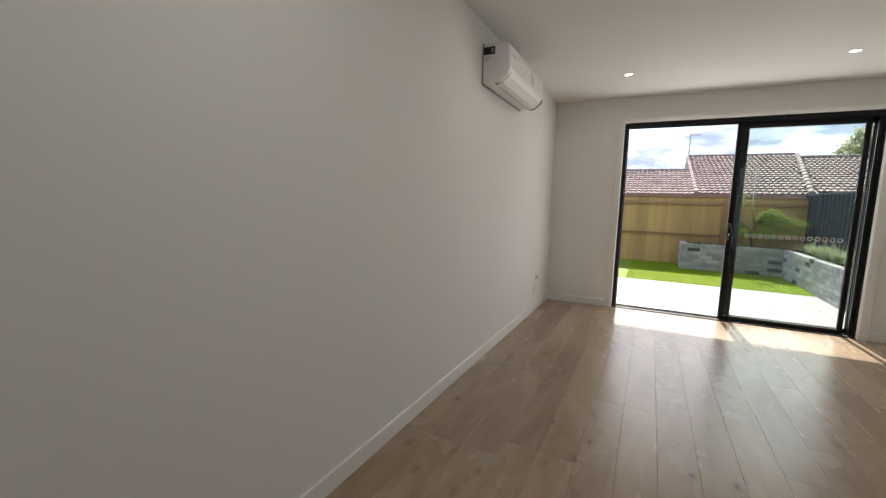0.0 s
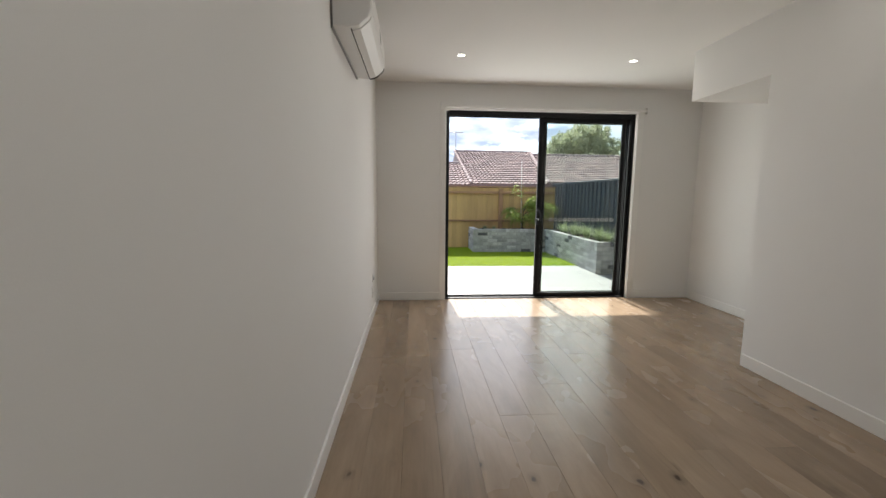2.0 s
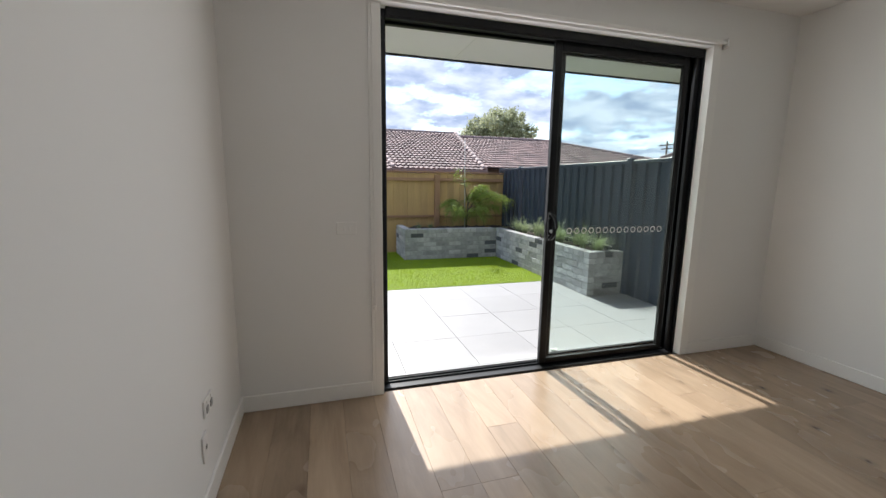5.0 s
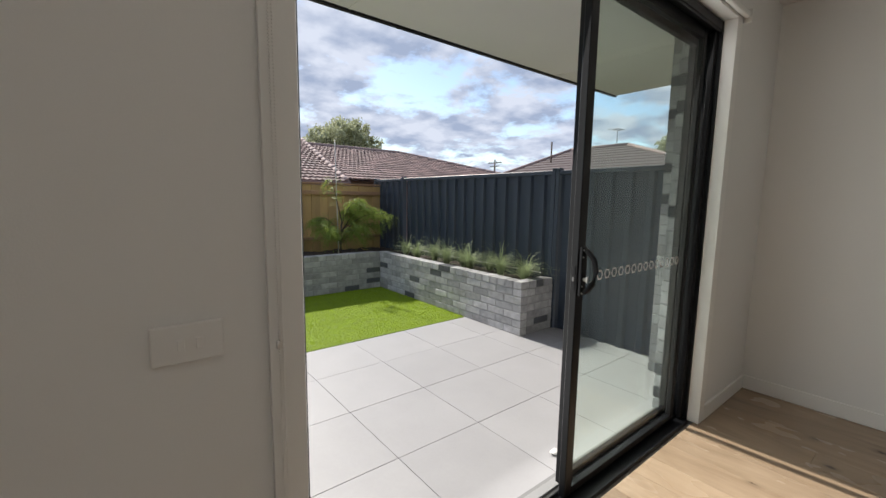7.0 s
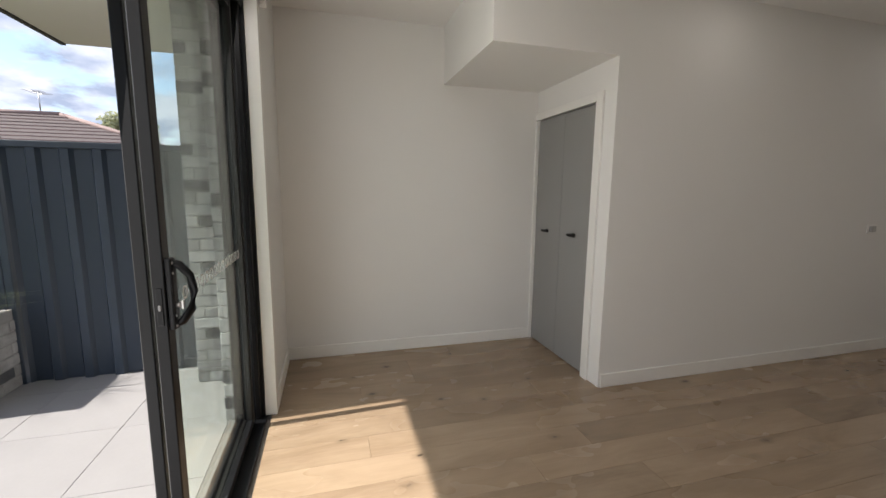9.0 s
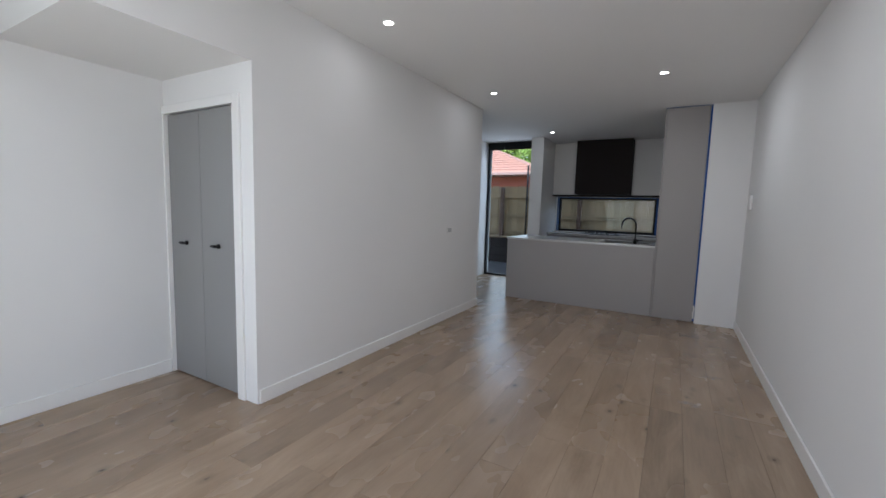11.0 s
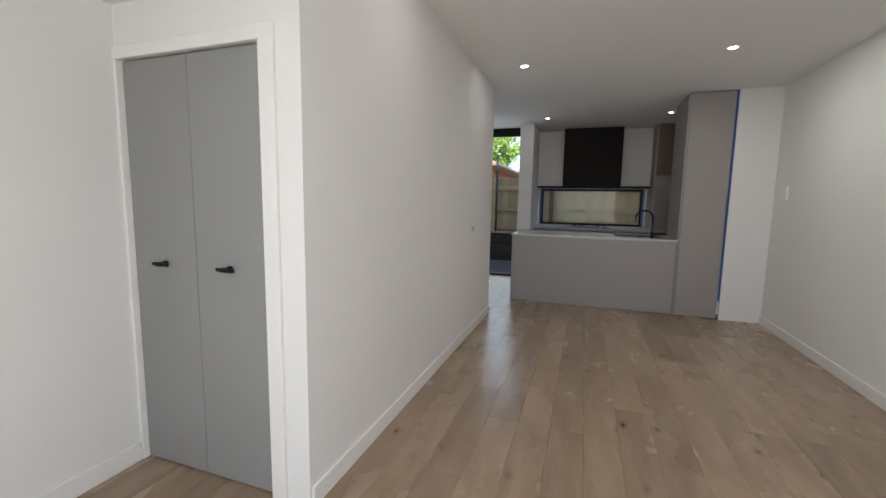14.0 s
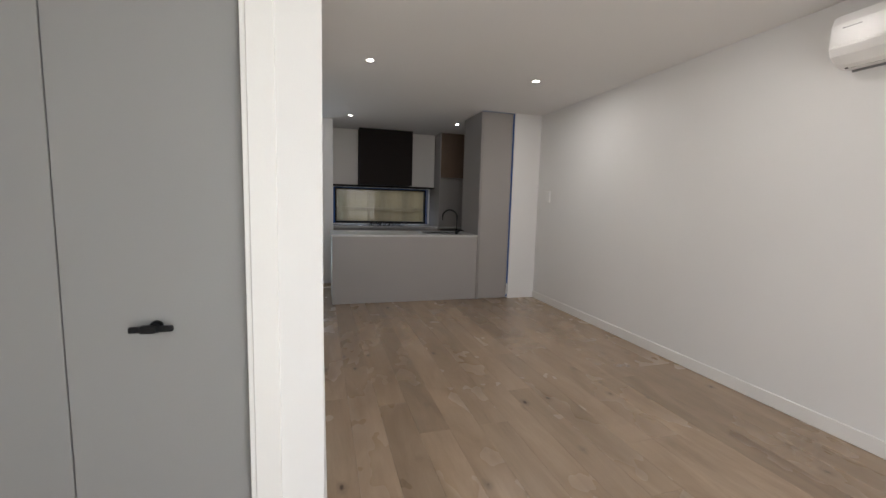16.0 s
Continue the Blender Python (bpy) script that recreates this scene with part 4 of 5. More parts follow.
for y in (1.785, 1.835, 4.81, 5.72):
    part("post", join(box(FXS - 0.045, FXS + 0.03, y - 0.024, y + 0.024, -0.1, 1.705, 0.005), box(FXS - 0.049, FXS + 0.034, y - 0.028, y + 0.028, 1.705, 1.713, 0.002)), COLORSTEEL, steel)

# brick pier and brick returns of the house
pier = thing("brick_pier", (4.05, 0.5, PATIO), "grey brick pier standing at the patio's end", "pier")
part("mortar_core", box(3.935, 4.20, 0.284, 0.590, PATIO - 0.05, H), MORTAR, pier)
house_brick = structure("wall_outer", join(box(3.33, 4.35, 0.2265, 0.274, -0.1, H), box(-0.2, 0.84, 0.255, 0.262, -0.1, H)), MORTAR, "grey brick outer skin of the house")

# ornamental grasses
tuft_bm = bmesh.new()
for k in range(260):
    a, r0 = rng.uniform(0, 2 * math.pi), rng.uniform(0, 0.035)
    hgt, out_by = rng.uniform(0.12, 0.34), rng.uniform(0.08, 0.46)
    if k % 23 == 0:
        hgt, out_by = rng.uniform(0.36, 0.50), rng.uniform(0.06, 0.34)
    bend = rng.uniform(-0.12, 0.12)
    side = Vector((-math.sin(a), math.cos(a), 0)) * rng.uniform(0.0028, 0.0046)
    prev = None
    for s in range(5):
        f = s / 4
        reach = r0 + out_by * f * f
        c = Vector((math.cos(a) * reach - math.sin(a) * bend * f * f, math.sin(a) * reach + math.cos(a) * bend * f * f, hgt * (1.25 * f - 0.62 * f * f * f)))
        w = side * (1 - 0.92 * f)
        pair = (tuft_bm.verts.new(c - w), tuft_bm.verts.new(c + w))
        if prev:
            tuft_bm.faces.new((prev[0], prev[1], pair[1], pair[0]))
        prev = pair
tuft = solid("ornamental_grass", tuft_bm, TUSSOCK, "spiky grey-green tussock grass planted in the planter", "grass plant", group="planter grasses")
tuft.location = (3.98, 1.99, soil_z)
for y, x, s in ((2.36, 4.00, 0.95), (2.62, 4.08, 0.8), (2.87, 3.97, 1.05), (3.10, 4.06, 0.85), (3.34, 3.98, 1.0), (3.66, 4.02, 0.9), (4.02, 3.97, 1.0), (4.40, 4.02, 0.9)):
    c = copy_thing(tuft, pose(x, y, soil_z, 0, 0, rng.uniform(0, 360)))
    c.scale = (s, s, s * rng.uniform(0.9, 1.25))
solid("string_line", tube([(4.076, 4.77, 0.60), (4.07, 3.2, 0.592), (4.068, 1.84, 0.60)], 0.0055, 6), PLASTIC, "taut white string line along the planter", "string", (4.07, 3.2, 0.55))

for x, y, q in ((2.25, 4.98, 0.5), (2.5, 5.1, 0.45)):
    c = copy_thing(tuft, pose(x, y, soil_z, 0, 0, rng.uniform(0, 360)))
    c.scale = (q, q, q)

litter = bmesh.new()
bmesh.ops.create_icosphere(litter, subdivisions=2, radius=0.034)
for q in litter.verts:
    q.co = Vector((q.co.x * 0.9, q.co.y * 0.6, q.co.z * 0.3)) * (1 + 0.9 * noise.noise(q.co * 70))
litter.transform(Matrix.Translation((2.36, 0.37, PATIO + 0.014)))
solid("paper_litter", litter, PLASTIC, "crumpled white scrap of paper on the patio tiles", "litter", (2.36, 0.37, PATIO))

# young wattle with a stake
shrub = thing("wattle_shrub", (3.2, 5.0, soil_z), "young weeping wattle with drooping feathery foliage", "shrub")
limbs, tips = [], []
top = Vector((3.23, 5.0, 1.05))
limbs.append(tube([(3.2, 5.0, soil_z - 0.03), (3.215, 5.0, 0.75), top], [0.016, 0.013, 0.010], 8))
# bare arching limbs: start height, reach along x, reach along y, end height; plumes of leaflets hang from their outer halves
BOUGHS = [(0.70, -0.45, 0.05, 0.98), (0.68, -0.40, -0.15, 0.86), (0.62, -0.30, -0.22, 0.80), (0.74, -0.30, 0.12, 1.02), (0.80, 0.86, 0.02, 1.12), (0.84, 0.80, -0.14, 1.06), (0.82, 0.62, 0.12, 1.16), (0.86, 0.52, -0.10, 1.18), (0.92, 0.36, 0.05, 1.30),
         (0.95, 0.28, -0.08, 1.24), (0.70, 0.30, -0.25, 0.86), (0.66, 0.14, -0.24, 0.80), (0.64, 0.66, -0.05, 0.90), (0.90, 0.18, 0.10, 1.12)]
for z, dx, dy, end in BOUGHS:
    line = []
    for f in (0, 0.2, 0.4, 0.6, 0.8, 1.0):
        arch = 0.14 * math.sin(math.pi * f * 0.95)
        line.append(Vector((3.21 + dx * f + rng.gauss(0, 0.012), 5.0 + dy * f + rng.gauss(0, 0.012), z + (end - z) * f + arch)))
    limbs.append(tube(line, [0.007, 0.006, 0.0055, 0.005, 0.004, 0.002], 6))
    tips.append(line)
leader = [Vector((3.22, 5.0, 1.03)), Vector((3.16, 5.0, 1.3)), Vector((3.09, 4.99, 1.58)), Vector((3.04, 4.98, 1.66)), Vector((3.0, 4.98, 1.60))]
limbs.append(tube(leader, [0.009, 0.006, 0.004, 0.003, 0.002], 6))
tips.append(leader)
lv, lf = [], []
for line in tips:
    for _ in range(64 if line is not leader else 26):
        f = rng.uniform(0.18, 1.0) * (len(line) - 1)
        i = min(int(f), len(line) - 2)
        p = line[i].lerp(line[i + 1], f - i)
        out = (line[i + 1] - line[i]).normalized()
        # one drooping stalk with leaflets in two rows
        droop = (out * rng.uniform(0.2, 0.9) + Vector((rng.gauss(0, 0.4), rng.gauss(0, 0.4), rng.uniform(-0.5, 0.35)))).normalized()
        length = rng.uniform(0.11, 0.21)
        side = droop.cross(Vector((rng.gauss(0, 1), rng.gauss(0, 1), 0.3))).normalized()
        for s in range(9):
            g = (s + 1) / 9
            c = p + droop * length * g + Vector((0, 0, -0.55 * length * g * g))
            for sign in (-1, 1):
                d = (side * sign + droop * 0.5 + Vector((0, 0, -0.45 - rng.uniform(0, 0.5)))).normalized() * rng.uniform(0.028, 0.055)
                w = d.cross(droop).normalized() * rng.uniform(0.0025, 0.0045)
                n0 = len(lv)
                lv += [c, c + d * 0.5 + w, c + d, c + d * 0.5 - w]
                lf.append((n0, n0 + 1, n0 + 2, n0 + 3))
part("trunk", join(*limbs), BARK, shrub)
fol = new("foliage", sheet("foliage", [tuple(q - Vector((3.2, 5.0, soil_z))) for q in lv], lf, LEAFLIGHT))
fol.parent = shrub
tagged(fol, "feathery yellow-green leaves")
solid("plant_stake", cyl((3.185, 5.03, soil_z - 0.02), (3.15, 5.03, 2.22), 0.009, 0.007, 8), DIMWALL, "thin bare garden stake in the planter", "stake", (3.185, 5.03, soil_z))


# ---- beyond the fences ----
PITCH = math.atan(0.287)


def tile_shape():
    """One concrete roof tile: two rolls across, 0.30 wide, 0.36 long, thick at its lower edge."""
    vs, fs, n = [], [], 8
    for j, (yy, lift) in enumerate(((-0.18, 0.042), (0.18, 0.0), (-0.18, 0.004))):
        for i in range(n + 1):
            u = i / n
            vs.append((-0.15 + 0.30 * u, yy, lift + 0.030 * abs(math.sin(2 * math.pi * u)) ** 0.8))
    for i in range(n):
        fs.append((i, i + 1, n + 2 + i, n + 1 + i))
        fs.append((2 * (n + 1) + i, 2 * (n + 1) + i + 1, i + 1, i))
    return vs, fs


TV, TF = tile_shape()
tile_mesh = sheet("roof_tile", TV, TF, ROOFTILE)
SLOPE = Matrix.Rotation(PITCH, 3, "X")


def roof_field(parent, inside, x0, x1, y0, z0, rows, as_pieces):
    """Tiles in courses up a slope that rises towards +y, kept where inside(x, y) holds."""
    vs, fs = [], []
    for r in range(rows):
        up = 0.16 + 0.32 * r
        y, z = y0 + up * math.cos(PITCH), z0 + up * math.sin(PITCH)
        x = x0 + 0.15
        while x < x1:
            if inside(x, y):
                if as_pieces:
                    piece("roof_tile", tile_mesh, parent, (x, y, z), (PITCH + rng.uniform(-0.01, 0.01), 0, rng.uniform(-0.01, 0.01)))
                else:
                    n0 = len(vs)
                    vs += [tuple(SLOPE @ Vector(p) + Vector((x, y, z))) for p in TV]
                    fs += [tuple(n0 + i for i in f) for f in TF]
            x += 0.30
    if vs:
        ob = new("roof_tile", sheet("roof_tile", [tuple(Vector(p) - ORIGIN[parent.name]) for p in vs], fs, ROOFTILE_JOINED))
        ob.parent = parent
        tagged(ob, "red-brown concrete roof tiles", kind="stuff")


ROOFTILE_JOINED = mat("red_brown_roof_tiles", (0.195, 0.128, 0.122), 0.8, var=0.30, scale=3.3, fine=40, bump=0.2)
nb = ROOFTILE_JOINED.node_tree
rpi, mulr, rng_map = nb.nodes.new("ShaderNodeNewGeometry"), nb.nodes.new("ShaderNodeMath"), nb.nodes.new("ShaderNodeMapRange")
rng_map.inputs["To Min"].default_value, rng_map.inputs["To Max"].default_value = 0.68, 1.34
nb.links.new(rpi.outputs["Random Per Island"], rng_map.inputs["Value"])
hsv_node = next(q for q in nb.nodes if q.bl_idname == "ShaderNodeHueSaturation")
old = hsv_node.inputs["Value"].links[0].from_socket
mulr.operation = "MULTIPLY"
nb.links.new(old, mulr.inputs[0])
nb.links.new(rng_map.outputs["Result"], mulr.inputs[1])
nb.links.new(mulr.outputs[0], hsv_node.inputs["Value"])

GZ, GY = 1.73, 8.77
house = thing("neighbour_house", (6.0, 12.0, -0.11), "brown brick neighbour house with a red-brown tiled roof", "house")
part("wall", join(box(2.6, 5.0, GY + 0.5, 15, -0.11, GZ), box(-5.5, 2.6, GY + 0.55, 15, -0.11, GZ), box(5.0, 14.2, 11.2, 18.0, -0.11, 2.3)), GUTTER, house)
part("gutter", box(2.36, 5.16, GY - 0.10, GY + 0.02, GZ - 0.10, GZ + 0.015, 0.01), GUTTER, house)
part("gutter", box(-6.0, 2.36, GY - 0.06, GY + 0.06, GZ - 0.11, GZ + 0.0, 0.01), GUTTER, house)
rise = 0.287
part("roof_deck", join(prism([(GY, GZ - 0.02), (14.7, GZ + rise * (14.7 - GY) - 0.02), (19.0, GZ), (GY, GZ - 0.06)], "x", 2.42, 5.15), prism([(GY, GZ - 0.05), (12.1, GZ + rise * (12.1 - GY) - 0.05), (15.0, GZ - 0.1)], "x", -6.0, 2.40)), GUTTER, house)
valley = lambda y: 5.13 + (y - GY) * 0.16
roof_field(house, lambda x, y: x < valley(y) and y < 14.7, 2.42, 6.2, GY - 0.02, GZ, 19, True)
roof_field(house, lambda x, y: y < 12.0, -6.0, 2.3, GY - 0.02, GZ - 0.03, 11, False)
RY0 = 9.6
rz0 = GZ + rise * (RY0 - GY) - 0.12
hip = lambda y: 10.4 + (14.65 - y) * 1.0
roof_field(house, lambda x, y: valley(y) + 0.1 < x < hip(y) - 0.1 and y < 14.65, 5.2, 17.0, RY0, rz0, 17, False)
rt = rz0 + rise * (14.65 - RY0)
deck_bm = bmesh.new()
q = [deck_bm.verts.new(p) for p in ((5.1, RY0, rz0 - 0.03), (hip(RY0), RY0, rz0 - 0.03), (10.4, 14.65, rt - 0.03), (5.9, 14.65, rt - 0.03), (5.9, 19.7, rz0 - 0.03), (hip(RY0), 19.7, rz0 - 0.03))]
deck_bm.faces.new(q[:4])
deck_bm.faces.new((q[1], q[5], q[2]))
deck_bm.faces.new((q[3], q[2], q[5], q[4]))
part("roof_deck", deck_bm, GUTTER, house)


def capping(p0, p1, r=0.10):
    p0, p1 = Vector(p0), Vector(p1)
    n = max(2, int((p1 - p0).length / 0.42))
    for k in range(n):
        a, b = p0.lerp(p1, k / n), p0.lerp(p1, (k + 1.06) / n)
        part("ridge_capping", cyl(a, b, r * 0.85, r * 0.80, 10), RIDGE, house)


capping((2.42, 14.72, GZ + rise * (14.72 - GY) + 0.02), (6.05, 14.72, GZ + rise * (14.72 - GY) + 0.02))
capping((5.13, GY + 0.05, GZ + 0.03), (6.07, 14.6, GZ + rise * (14.6 - GY) + 0.05), 0.10)
capping((2.42, GY, GZ + 0.03), (2.42, 14.7, GZ + rise * (14.7 - GY) + 0.04), 0.07)
capping((6.0, 14.68, rt + 0.04), (10.4, 14.68, rt + 0.04))
capping((10.4, 14.65, rt + 0.04), (hip(RY0), RY0, rz0 + 0.05), 0.09)
capping((-6, 12.1, GZ + rise * (12.1 - GY) - 0.0), (2.35, 12.1, GZ + rise * (12.1 - GY) - 0.0))


def aerial(x, y, z0, z1, label):
    t = thing("antenna", (x, y, z0), label, "antenna")
    part("mast", cyl((x, y, z0), (x, y, z1), 0.022, n=8), STEEL, t)
    part("boom", cyl((x - 0.45, y, z1 - 0.05), (x + 0.35, y, z1 - 0.05), 0.014, n=6), STEEL, t)
    for k in range(6):
        part("element", cyl((x - 0.4 + 0.14 * k, y - 0.3, z1 - 0.05), (x - 0.4 + 0.14 * k, y + 0.3, z1 - 0.05), 0.007, n=6), STEEL, t)


aerial(2.5, 15.0, 3.2, 4.45, "thin rooftop television antenna on a mast")

# a second tiled house beyond the steel fence
far = thing("far_house", (20.5, 10.5, -0.11), "distant house with a grey-brown hipped tile roof", "house")
part("wall", box(17.6, 25.0, 5.4, 14.2, -0.11, 2.75), DIMWALL, far)
hr = bmesh.new()
c = [hr.verts.new(p) for p in ((17.0, 4.9, 2.72), (17.0, 14.6, 2.72), (25.6, 14.6, 2.72), (25.6, 4.9, 2.72), (20.0, 9.3, 4.08), (20.0, 12.45, 4.08))]
for f in ((0, 1, 5, 4), (1, 2, 5), (2, 3, 4, 5), (3, 0, 4)):
    hr.faces.new([c[i] for i in f])
hr.faces.new((c[0], c[3], c[2], c[1]))
bmesh.ops.recalc_face_normals(hr, faces=hr.faces[:])
part("roof", hr, mat("far_roof_tile", (0.105, 0.086, 0.084), 0.85, var=0.35, scale=7, fine=22, bump=0.5), far)
rows_bm = []
for k in range(1, 9):
    f = k / 9
    rows_bm.append(box(17.0 + 3.0 * f - 0.02, 17.0 + 3.0 * f + 0.05, 4.9 + 4.4 * f, 14.6 - 2.15 * f, 2.72 + 1.36 * f, 2.745 + 1.36 * f))
part("tile_course", join(*rows_bm), ROOFTILE_JOINED, far)
part("ridge_capping", join(cyl((20, 9.3, 4.10), (20, 12.45, 4.10), 0.09, n=8), cyl((17.0, 4.9, 2.75), (20, 9.3, 4.10), 0.08, n=8), cyl((17.0, 14.6, 2.75), (20, 12.45, 4.10), 0.08, n=8)), RIDGE, far)
part("flue", cyl((18.3, 12.5, 3.2), (18.3, 12.5, 4.35), 0.04, n=10), BARK, far, "thin metal flue pipe")
aerial(20.0, 9.9, 4.05, 4.9, "far rooftop television antenna on a mast")

# power pole
pole = thing("power_pole", (50, 47.7, -0.11), "tall timber power pole with crossarms", "power pole")
part("shaft", cyl((50, 47.7, -0.11), (50, 47.7, 7.9), 0.17, 0.12, 10), BARK, pole)
for z, w in ((7.35, 1.5), (6.8, 1.0)):
    part("crossarm", box(49.93, 50.07, 47.7 - w, 47.7 + w, z - 0.07, z + 0.07), BARK, pole)
for k in range(4):
    part("insulator", cyl((50, 46.5 + 0.8 * k, 7.42), (50, 46.5 + 0.8 * k, 7.65), 0.06, n=8), PLASTIC, pole)


def tree(name, label, base, trunk_h, blobs, count, size, material, seed):
    """Tapered trunk, limbs to each mass of the crown, and a crown of small leaf clumps with gaps."""
    r = random.Random(seed)
    t = thing(name, base, label, "tree")
    bx, by, bz = base
    fork = Vector((bx, by, bz + trunk_h))
    bms = [tube([(bx, by, bz), (bx + 0.1, by, bz + trunk_h * 0.5), fork], [0.34, 0.26, 0.2], 10)]
    for cx, cy, cz, rx, ry, rz in blobs:
        e = Vector((cx, cy, cz))
        bms.append(tube([fork, fork.lerp(e, 0.5) + Vector((0, 0, 0.3)), e], [0.15, 0.09, 0.03], 7))
    part("trunk", join(*bms), BARK, t)
    vs, fs = [], []
    total = sum(q[3] * q[5] for q in blobs)
    for cx, cy, cz, rx, ry, rz in blobs:
        twigs = []
        for _ in range(int(26 * rx * rz / 2) + 14):
            d = Vector((r.gauss(0, 1), r.gauss(0, 1), r.gauss(0, 1))).normalized() * r.uniform(0.55, 1.08)
            twigs.append(Vector((cx + d.x * rx, cy + d.y * ry, cz + d.z * rz)))
        for _ in range(int(count * rx * rz / total)):
            p = r.choice(twigs) + Vector((r.gauss(0, 1), r.gauss(0, 1), r.gauss(0, 0.8))) * 0.17 * rx ** 0.5
            a, b = Vector((r.gauss(0, 1), r.gauss(0, 1), r.gauss(0, 1))).normalized(), Vector((r.gauss(0, 1), r.gauss(0, 1), r.gauss(0, 1)))
            b = a.cross(b).normalized()
            s = size * r.uniform(0.6, 1.3)
            n0 = len(vs)
            vs += [p - a * s, p + b * s * 0.5, p + a * s, p - b * s * 0.5]
            fs.append((n0, n0 + 1, n0 + 2, n0 + 3))
    cr = new("crown", sheet("crown", [tuple(q - Vector(base)) for q in vs], fs, material))
    cr.parent = t


tree("gum_tree", "large grey-green gum tree behind the neighbour house", (17.4, 36.9, -0.11), 4.6, [(17.6, 36.7, 6.9, 2.6, 2.4, 1.5), (15.3, 36.7, 6.2, 1.7, 1.6, 1.0), (20.0, 36.7, 6.4, 1.8, 1.7, 1.2), (18.6, 36.5, 7.7, 1.6, 1.6, 0.9), (16.4, 36.5, 5.6, 2.2, 2.0, 0.9), (20.4, 36.7, 5.4, 1.6, 1.6, 0.8)], 15000, 0.16, LEAFTREE, 5)
tree("street_tree", "round green tree behind the distant house", (27.0, 10.4, -0.11), 2.8, [(27, 10.6, 4.0, 1.0, 1.0, 0.9), (27.2, 9.7, 4.2, 1.0, 1.0, 0.9), (26.8, 10.2, 4.7, 0.7, 0.7, 0.5)], 5000, 0.11, LEAFTREE, 8)

# ---- side yard beyond the glass door and the kitchen window ----
deck = thing("side_deck", (4.0, -9.6, -0.12), "dark timber deck in the side yard", "deck", kind="structure")
board = unit("deck_board", 6.5, 0.134, 0.03, DECK, 0.003)
for k in range(-1, 14):
    piece("deck_board", board, deck, (4.2, -8.72 - 0.14 * k, -0.055))
bed = thing("sleeper_bed", (4.0, -10.8, -0.1), "dark timber sleeper garden edge with a pale cap", "garden edge")
for k in range(3):
    part("sleeper", box(0.9, 7.5, -10.75, -10.69, -0.1 + 0.24 * k, 0.13 + 0.24 * k, 0.006), HOODM, bed)
part("cap", box(0.9, 7.5, -10.80, -10.66, 0.62, 0.655, 0.004), OLDPINE, bed)
part("soil", box(0.9, 7.5, -11.05, -10.76, -0.1, 0.60), SOIL, bed)
sfence = thing("side_fence", (4.0, -11.1, -0.1), "weathered paling fence along the side yard", "fence")
for z in (0.75, 1.20, 1.72):
    part("rail", box(-1.0, 9.0, -11.035, -11.0, z - 0.045, z + 0.045, 0.003), OLDPINE, sfence)
for x in (0.4, 2.80, 4.84, 7.2):
    part("post", box(x - 0.05, x + 0.05, -11.0, -10.93, -0.1, 1.95, 0.004), SIDEPOST, sfence)
spal = unit("paling", 0.146, 0.016, 2.06, OLDPINE, 0.002)
for k in range(70):
    piece("paling", spal, sfence, (-0.9 + 0.142 * k, -11.05 - (0.012 if k % 2 else 0.0), 0.95 + rng.uniform(-0.012, 0.012)), (0, rng.uniform(-0.005, 0.005), 0))
yard_post = thing("steel_post", (4.13, -10.88, -0.1), "thin black steel post standing in the side garden", "post")
part("shaft", cyl((4.13, -10.88, -0.1), (4.13, -10.88, 2.50), 0.024, n=12), BLACK, yard_post)
part("cap", cyl((4.13, -10.88, 2.50), (4.13, -10.88, 2.515), 0.027, n=12), BLACK, yard_post)
brickhouse = thing("brick_house", (7.0, -18, -0.11), "red brick house with a faded pink tiled hip roof", "house")
part("wall", box(5.6, 15.0, -24.0, -15.6, -0.11, 2.62), REDBRICK, brickhouse)
part("eave", box(5.05, 15.5, -24.5, -15.05, 2.62, 2.68), GUTTER, brickhouse)
part("gutter", join(box(5.0, 15.5, -15.05, -14.93, 2.64, 2.74, 0.01), box(4.93, 5.05, -24.5, -14.93, 2.64, 2.74, 0.01)), GUTTER, brickhouse)
br = bmesh.new()
c = [br.verts.new(p) for p in ((4.98, -14.95, 2.73), (15.5, -14.95, 2.73), (15.5, -24.5, 2.73), (4.98, -24.5, 2.73), (9.7, -19.7, 4.75), (10.9, -19.7, 4.75))]
for f in ((0, 1, 5, 4), (1, 2, 5), (2, 3, 4, 5), (3, 0, 4)):
    br.faces.new([c[i] for i in f])
bmesh.ops.recalc_face_normals(br, faces=br.faces[:])
part("roof", br, mat("pink_roof_tile", (0.26, 0.135, 0.105), 0.85, var=0.3, scale=5, fine=20, bump=0.4), brickhouse)
part("tile_course", join(*[box(4.98 + 4.72 * k / 16, 15.5 - 4.6 * k / 16, -14.95 - 4.75 * k / 16 - 0.05, -14.95 - 4.75 * k / 16 + 0.02, 2.73 + 2.02 * k / 16, 2.76 + 2.02 * k / 16) for k in range(1, 16)]), mat("pink_roof_edge", (0.22, 0.11, 0.09), 0.85, var=0.3, scale=5, fine=20, bump=0.2), brickhouse)
part("window", box(6.6, 7.8, -15.6, -15.57, 1.0, 2.2), BLACK, brickhouse)
tree("garden_tree", "bright green leafy tree behind the brick house", (10.0, -27.0, -0.11), 3.0, [(10.0, -27.0, 5.2, 2.6, 2.2, 1.9), (7.9, -27.0, 4.6, 1.7, 1.7, 1.5), (12.4, -27.0, 5.6, 2.2, 2.0, 1.9)], 20000, 0.12, LEAFBRIGHT, 11)
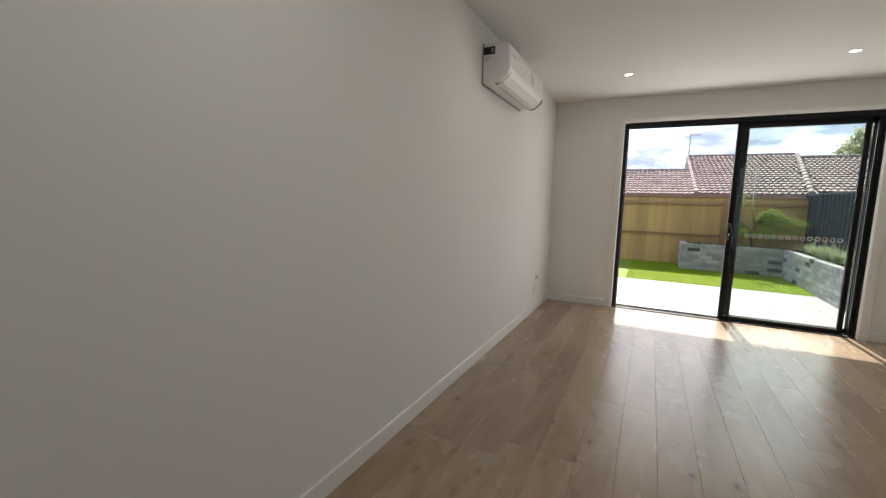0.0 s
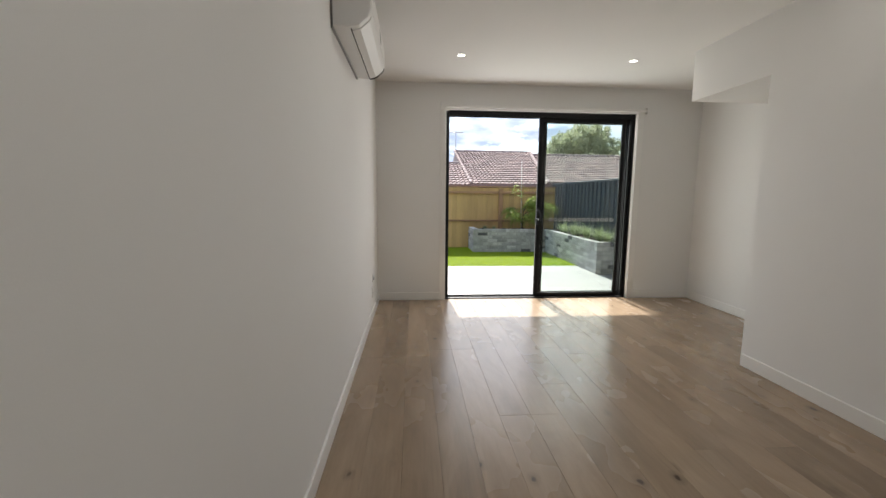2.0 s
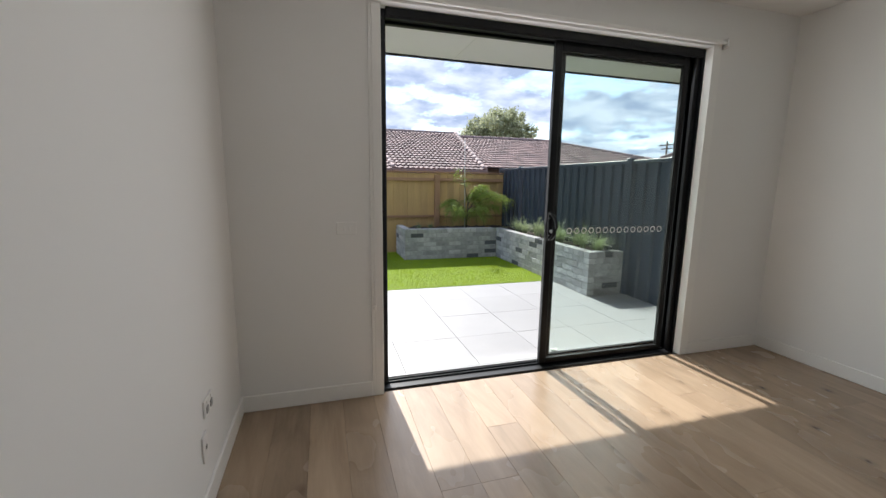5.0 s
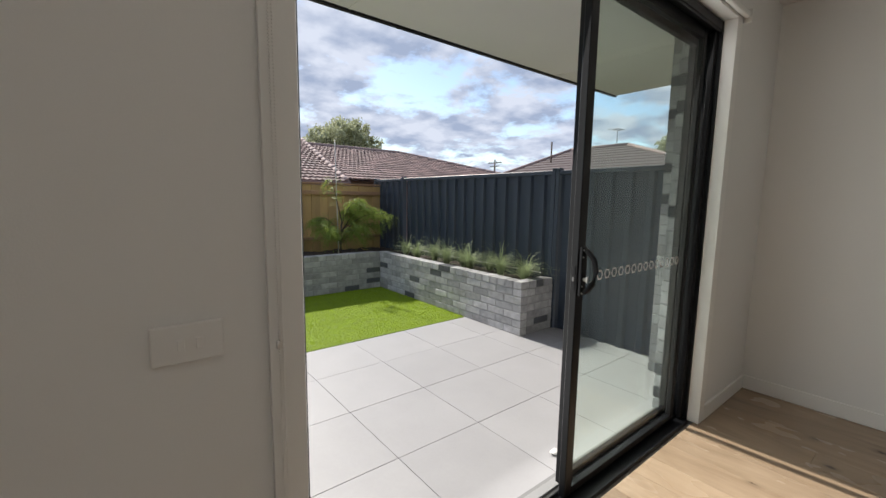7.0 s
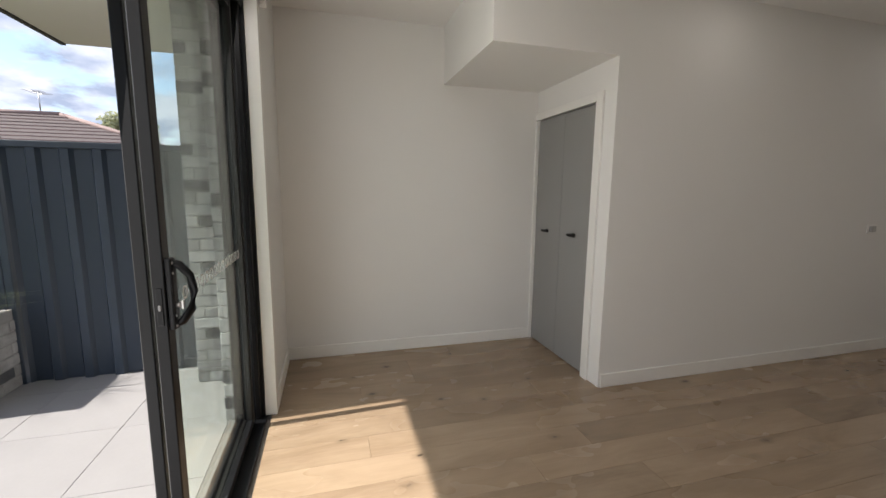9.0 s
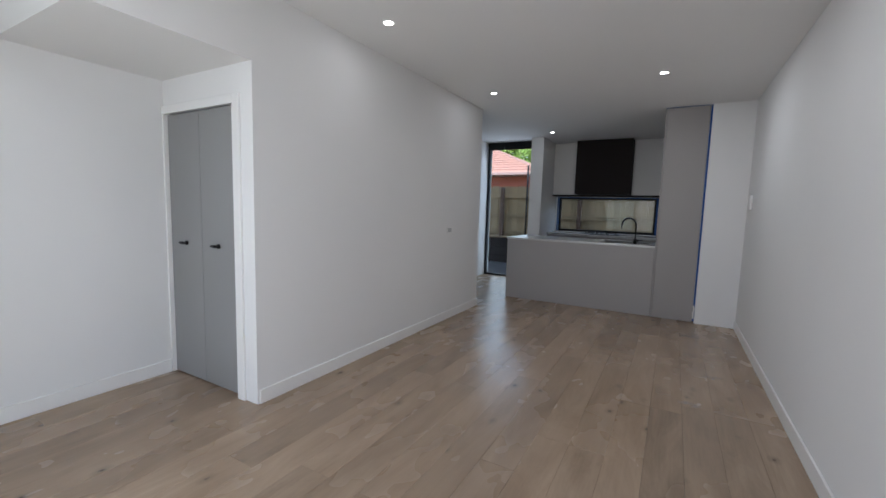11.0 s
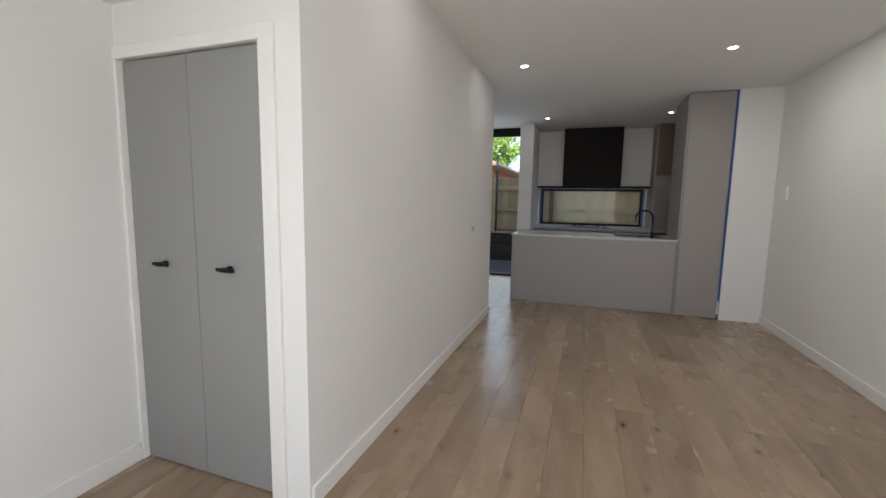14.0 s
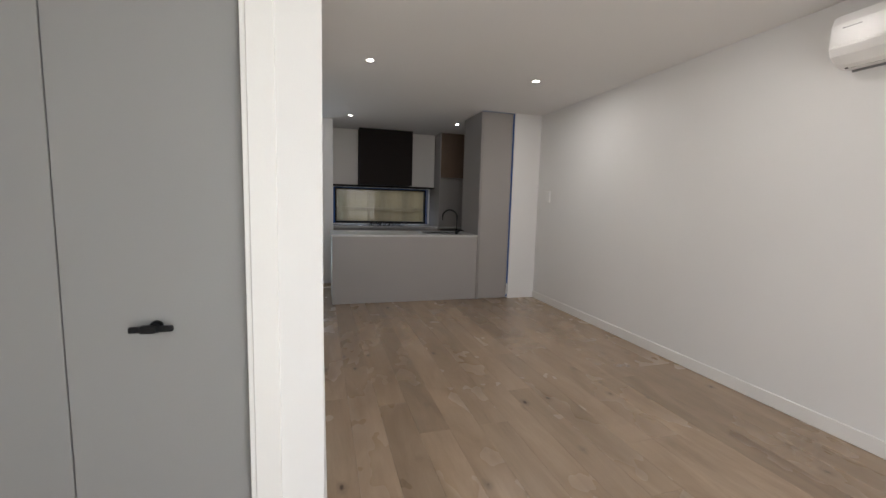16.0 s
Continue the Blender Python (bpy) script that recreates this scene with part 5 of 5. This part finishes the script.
tree("dark_tree", "grey-green tall tree behind the brick house", (15.5, -29.0, -0.11), 3.5, [(15.5, -29.0, 6.0, 3.0, 2.4, 2.2), (13.0, -30.0, 5.4, 2.2, 2.0, 1.8)], 8000, 0.18, LEAFTREE, 12)

# ---- many alike pieces last: floor boards, patio tiles, bricks ----
LENGTHS = (0.55, 0.95, 1.35, 1.75, 1.9)
boards = {n: unit("floor_board", 0.1944, n - 0.0008, 0.016, OAK, 0.0008) for n in LENGTHS}
for k in range(-5, 17):
    x0 = 0.98 + 0.195 * k
    y, n = 0.019, rng.choice(LENGTHS)
    stop = -8.38 if x0 > 3.0 else SOUTH - 0.1
    while y > stop + 0.02:
        cut = min(n, y - stop)
        piece("floor_board", boards[n], floor, (x0 + 0.0975, y - cut / 2, -0.008 + rng.uniform(-0.0003, 0.0))).scale = (1, cut / n, 1)
        y, n = y - n, 1.9
P = 0.59
slab = unit("patio_tile", P - 0.0028, P - 0.0028, 0.02, TILE, 0.001)
for i in range(-5, 5):
    for j in range(-1, 3):
        piece("patio_tile", slab, patio, (1.65 + P * (i + 0.5), 0.86 + P * (j + 0.5), PATIO - 0.010 + rng.uniform(-0.0005, 0.0005)))
both = (brick_a, brick_b)
lay_bricks(planter, both, 1.78, "y", 2.85, 3.742, 6, PATIO)
lay_bricks(planter, both, 3.80, "x", 0.42, 1.832, 6, PATIO)
lay_bricks(planter, both, 1.90, "x", 1.79, 4.682, 6, PATIO)
lay_bricks(planter, both, 4.74, "y", 0.77, 1.952, 6, PATIO)
caps = (cap_a, cap_b)
capz = PATIO + 6 * 0.081 + 0.040
for k in range(25):
    piece("brick", caps[rng.random() < 0.07], planter, (3.752, 1.835 + 0.115 * k, capz), (0, 0, math.pi / 2))
for k in range(3):
    piece("brick", caps[rng.random() < 0.2], planter, (3.875 + 0.115 * k, 1.842, capz))
for k in range(15):
    piece("brick", caps[rng.random() < 0.07], planter, (1.955 + 0.115 * k, 4.692, capz))
for k in range(6):
    piece("brick", caps[0], planter, (1.962, 4.82 + 0.115 * k, capz), (0, 0, math.pi / 2))
lay_bricks(pier, both, 0.284, "y", 0.308, 3.978, 33, PATIO, dark=0.1)
lay_bricks(house_brick, both, 3.318, "x", 0.60, 0.232, 33, PATIO, dark=0.1)
